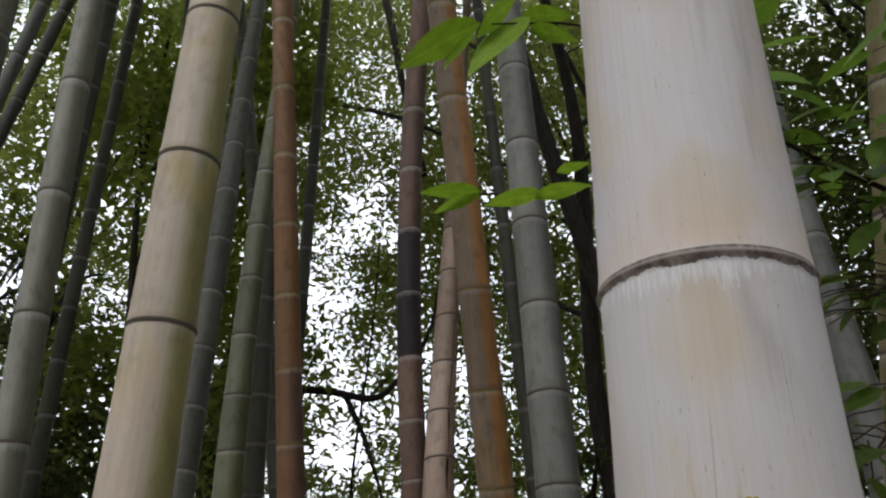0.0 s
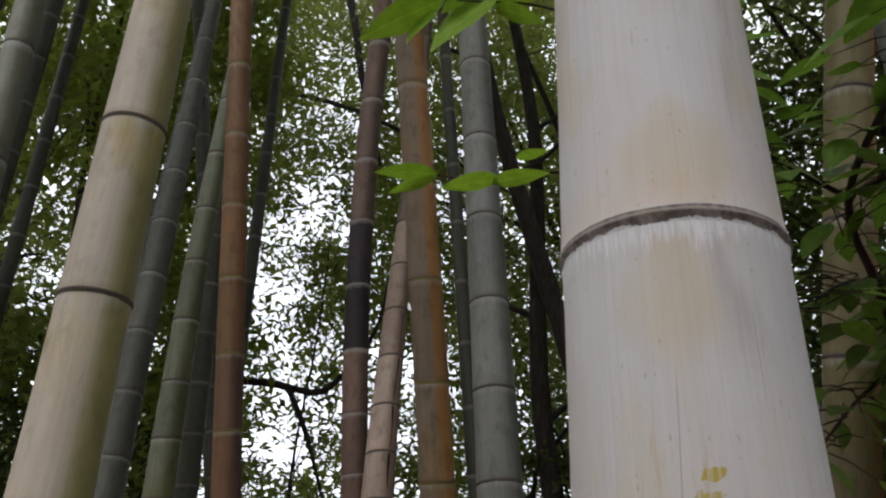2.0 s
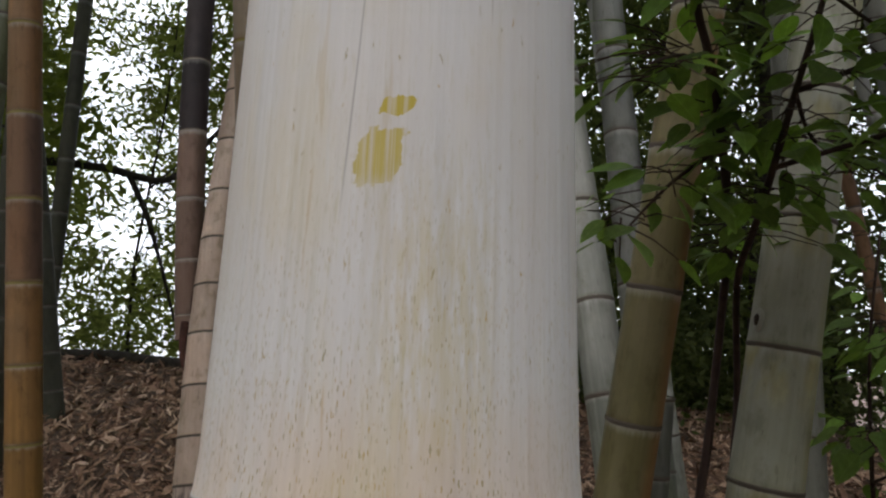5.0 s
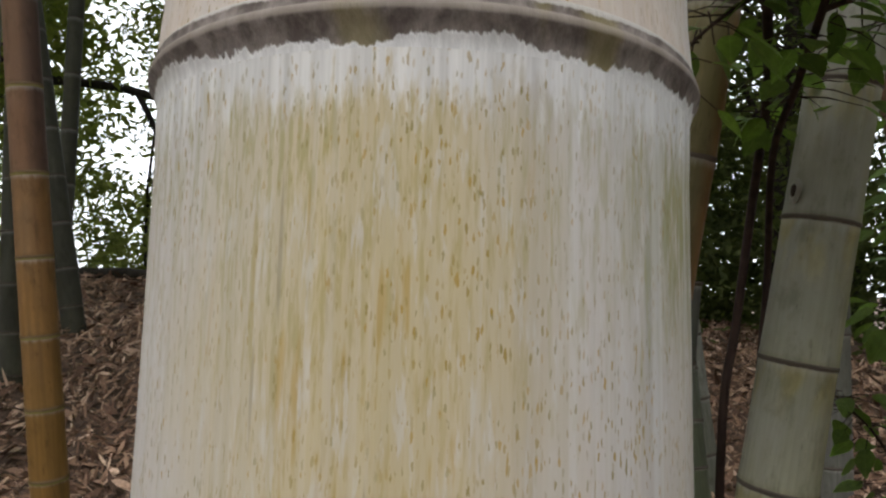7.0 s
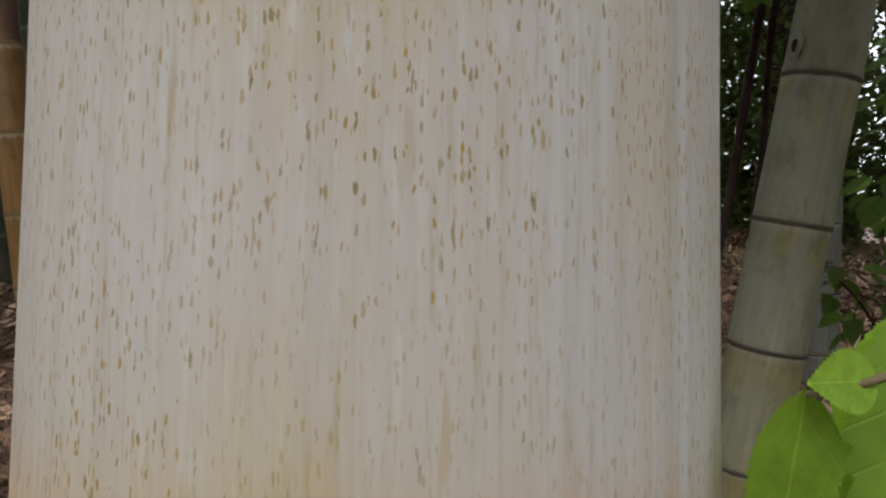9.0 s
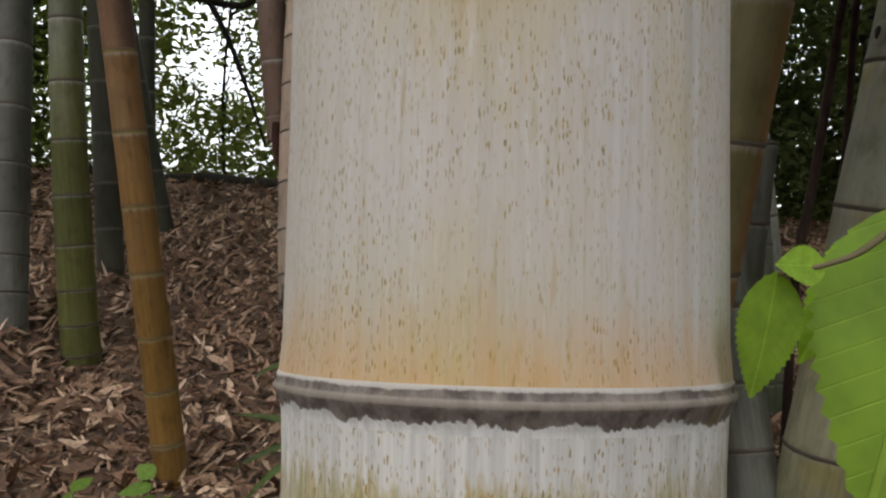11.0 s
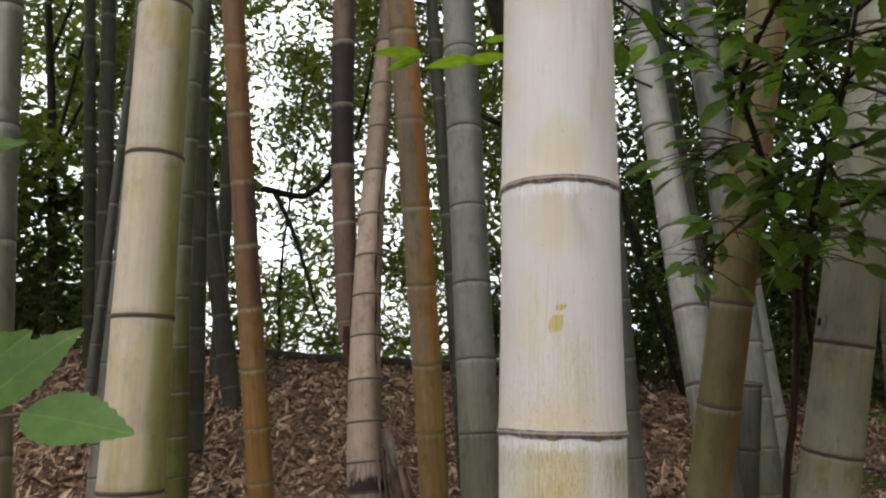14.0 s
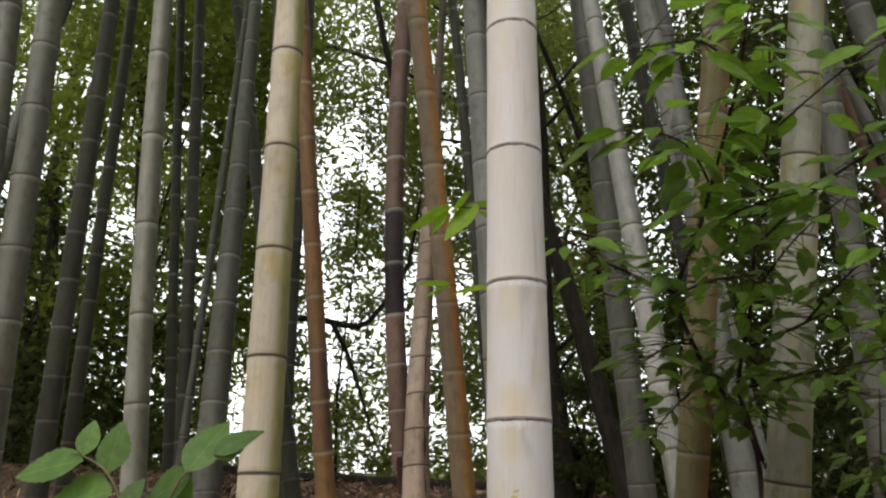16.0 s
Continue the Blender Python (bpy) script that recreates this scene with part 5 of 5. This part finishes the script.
# low seedlings in the litter
for sx, sy, sz, lean in ((-0.549, 0.75, 0.184, 0.05), (-0.435, 0.75, 0.203, -0.04)):
    seed_plant = tagged(new("seedling"), "small green seedling rising out of the litter", "seedling", "seedlings")
    stem(seed_plant, "stem", [(sx + lean, sy + 0.02, ground_z(sx + lean, sy + 0.02) - 0.01), (sx + 0.5 * lean, sy, 0.5 * sz), (sx, sy, sz)], 0.003, 0.001, green_twig)
    for k in range(6):
        a = 1.05 * k + sx * 9
        h = sz - 0.012 * k
        hang_leaf(YOUNG, seed_plant, (sx, sy, h), (sx + 0.05 * math.cos(a), sy + 0.04 * math.sin(a), h + 0.012 - 0.01 * (k % 3)), (0.2 * math.cos(a), -0.6, 0.8), k)
# grass blades at the foot of the dead culm
blade_mat = leaf_material("grass_blade", (0.075, 0.12, 0.03), (0.11, 0.16, 0.045), 0.3)
for (rx, ry), tips in (
    ((-0.36, 2.0), (((-0.50, 1.99, 0.10), (-0.64, 1.98, 0.074)), ((-0.52, 1.97, -0.06), (-0.69, 1.96, -0.03)), ((-0.50, 1.9, -0.10), (-0.66, 1.82, -0.15)), ((-0.34, 2.08, 0.22), (-0.545, 2.05, 0.225)), ((-0.30, 1.95, 0.10), (-0.25, 1.9, 0.16)))),
    ((-0.42, 2.62), (((-0.44, 2.6, 0.05), (-0.50, 2.56, 0.17)), ((-0.40, 2.6, 0.06), (-0.42, 2.58, 0.20)), ((-0.36, 2.6, 0.05), (-0.28, 2.56, 0.16)))),
    ((-0.33, 1.62), (((-0.44, 1.6, -0.06), (-0.56, 1.58, -0.15)), ((-0.28, 1.58, -0.05), (-0.20, 1.55, -0.10)))),
):
    tuft = tagged(new("grass_tuft"), "tuft of long arching green blades in the litter", "grass", "grass tufts")
    root = Vector((rx, ry, ground_z(rx, ry) - 0.01))
    for mid, tip in tips:
        ln = smooth_line([root, mid, tip], 6)
        vs, fs = [], []
        for i, q in enumerate(ln):
            t = i / (len(ln) - 1)
            w = 0.012 * math.sin(math.pi * (0.15 + 0.85 * t)) + 0.0005
            d = (ln[min(i + 1, len(ln) - 1)] - ln[max(i - 1, 0)]).normalized()
            sd = d.cross(Vector((0.15, -0.75, 0.64))).normalized() * w
            up = sd.cross(d).normalized() * (w * 0.35)
            vs += [q - sd, q - up, q + sd]
        for i in range(len(ln) - 1):
            a = 3 * i
            fs += [(a, a + 1, a + 4, a + 3), (a + 1, a + 2, a + 5, a + 4)]
        part("blade", mesh_of("blade", vs, fs, blade_mat), tuft)

# dead sheaths and the split of the tan culm
husk_mat = wood_material("dead_sheath", (0.045, 0.028, 0.022), (0.13, 0.085, 0.06))
dry_mat = wood_material("dry_sheath", (0.12, 0.085, 0.07), (0.24, 0.175, 0.14))
split_mat = wood_material("rotten_split", (0.020, 0.014, 0.011), (0.06, 0.04, 0.03))


def sheath(parent, name, line, width, mat, face):
    """A dry curled strip along a line, hollow towards its back."""
    ln = smooth_line(line, 4)
    vs, fs = [], []
    n = len(ln)
    for i, q in enumerate(ln):
        t = i / (n - 1)
        w = width * (0.35 + 0.65 * math.sin(math.pi * min(1, 0.25 + 0.75 * t))) * (1 if i < n - 1 else 0.3)
        d = (ln[min(i + 1, n - 1)] - ln[max(i - 1, 0)]).normalized()
        sd = d.cross(Vector(face)).normalized()
        out = sd.cross(d).normalized()
        for k in (-1.0, -0.5, 0.0, 0.5, 1.0):
            vs.append(q + sd * (k * w * 0.5) - out * (0.25 * w * k * k))
    for i in range(n - 1):
        for k in range(4):
            a = 5 * i + k
            fs.append((a, a + 1, a + 6, a + 5))
    me = mesh_of(name, vs, fs, mat)
    ob = part(name, me, parent)
    ob.matrix_parent_inverse = parent.matrix_world.inverted()
    return ob


rs = random.Random(8)
for k in range(9):
    x0 = -0.645 + 0.016 * k + rs.uniform(-0.012, 0.012)
    z0 = 0.40 - 0.018 * k + rs.uniform(-0.03, 0.03)
    y0 = 3.0 + rs.uniform(-0.03, 0.05)
    dx = 0.04 + 0.012 * k + rs.uniform(-0.02, 0.02)
    foot_z = ground_z(x0 + dx, y0 - 0.03) + 0.005
    sheath(dead_culm, "sheath", [(x0, y0, z0), (x0 + 0.35 * dx, y0 - 0.02, 0.5 * (z0 + foot_z) + 0.03), (x0 + dx, y0 - 0.03, foot_z)], rs.uniform(0.012, 0.035), husk_mat if k % 3 else dry_mat, (rs.uniform(-.3, .3), -1, 0.2))
for k in range(5):
    q = rs.uniform(-2.6, -0.6)
    x0, y0 = -0.722 + 0.095 * math.cos(q), 3.05 + 0.095 * math.sin(q)
    sheath(dead_culm, "sheath", [(x0, y0, 0.235), (x0 * 1.0 + 0.006 * math.cos(q), y0 + 0.008 * math.sin(q), 0.19), (x0 + 0.012 * math.cos(q), y0 + 0.012 * math.sin(q), rs.uniform(0.10, 0.15))], rs.uniform(0.015, 0.035), husk_mat if k % 2 else dry_mat, (math.cos(q), math.sin(q), 0.1))
grey_husk = wood_material("grey_sheath", (0.11, 0.09, 0.075), (0.22, 0.185, 0.15))
sheath(dead_culm, "sheath", [(-0.625, 3.05, 0.46), (-0.585, 3.03, 0.36), (-0.565, 3.0, 0.24)], 0.06, grey_husk, (0.3, -1, 0.1))
sheath(dead_culm, "sheath", [(-0.60, 3.0, 0.30), (-0.55, 2.97, 0.19), (-0.53, 2.95, 0.06)], 0.06, husk_mat, (0.3, -1, 0.1))
# the split runs up the flank
vs, fs = [], []
for i in range(60):
    s = 0.42 + 2.0 * i / 59
    rr = 0.0924 * (1 - 0.167 * (s - 0.35)) * 1.0
    mid = math.radians(-40 + 7 * math.sin(s * 3.1) + 2.5 * math.sin(s * 17))
    hw = math.radians(5.5) * math.sin(math.pi * min(0.98, 0.06 + 0.9 * i / 59)) * (0.75 + 0.4 * math.sin(s * 23))
    for q, k in ((mid - hw, 1.0), (mid, 0.985), (mid + hw, 1.0)):
        vs.append((0.0335 * (s * s if s < 1.85 else 1.85 * (2 * s - 1.85)) + rr * k * math.cos(q), rr * k * math.sin(q), s))
    if i:
        a = 3 * i - 3
        fs += [(a, a + 1, a + 4, a + 3), (a + 1, a + 2, a + 5, a + 4)]
part("split", mesh_of("split", vs, fs, split_mat), dead_culm, "long dark split in the dead wood")
# torn sheath hanging on the culm with black joints
torn = wood_material("torn_sheath", (0.035, 0.014, 0.011), (0.09, 0.035, 0.026))
for x0, y0, z0, z1, dx, w in ((-0.805, 3.24, 1.12, 0.80, 0.03, 0.05), (-0.845, 3.22, 0.98, 0.76, 0.02, 0.04), (-0.775, 3.26, 1.0, 0.70, 0.05, 0.035), (-0.825, 3.23, 0.95, 0.68, 0.04, 0.03), (-0.785, 3.20, 0.93, 0.74, 0.07, 0.03)):
    sheath(black_jointed, "sheath", [(x0, y0, z0), (x0 + 0.3 * dx, y0 - 0.03, 0.5 * (z0 + z1)), (x0 + dx, y0 - 0.05, z1)], w, torn, (0.35, -1, 0))
# the broken end rests against the dead culm by a splinter
sheath(black_jointed, "splinter", [(-0.835, 3.26, 0.93), (-0.80, 3.22, 0.84), (-0.75, 3.16, 0.74)], 0.04, torn, (0.35, -1, 0))
# old branch scar on the stout culm, pale lip round a dark hole
pale_mat = wood_material("pale_scar", (0.24, 0.23, 0.19), (0.34, 0.33, 0.28))
q = math.radians(-163)
for nm, mt, hw, hh, lift, lab in (("scar_lip", pale_mat, 0.011, 0.022, 0.0005, "pale lip of a branch scar"), ("scar_hole", split_mat, 0.006, 0.012, 0.0025, "dark hole of a branch scar")):
    vs = [(0, 0, 0)]
    for i in range(14):
        a = 2 * math.pi * i / 14
        vs.append((0.0, hw * math.cos(a) * (1 + 0.15 * math.sin(3 * a)), hh * math.sin(a)))
    n = len(vs)
    vs = [(x + lift, y, z) for x, y, z in vs] + [(x - 0.006, y * 1.25, z * 1.15) for x, y, z in vs]
    fs = [(0, i, i % 14 + 1) for i in range(1, 15)] + [(i, i + n, i % 14 + 1 + n, i % 14 + 1) for i in range(1, 15)]
    ob = part(nm, mesh_of(nm, vs, fs, mt), stout, lab)
    ob.matrix_basis = Matrix.Translation((0.0795 * math.cos(q), 0.0795 * math.sin(q), 1.105)) @ Matrix.Rotation(q, 4, "Z")
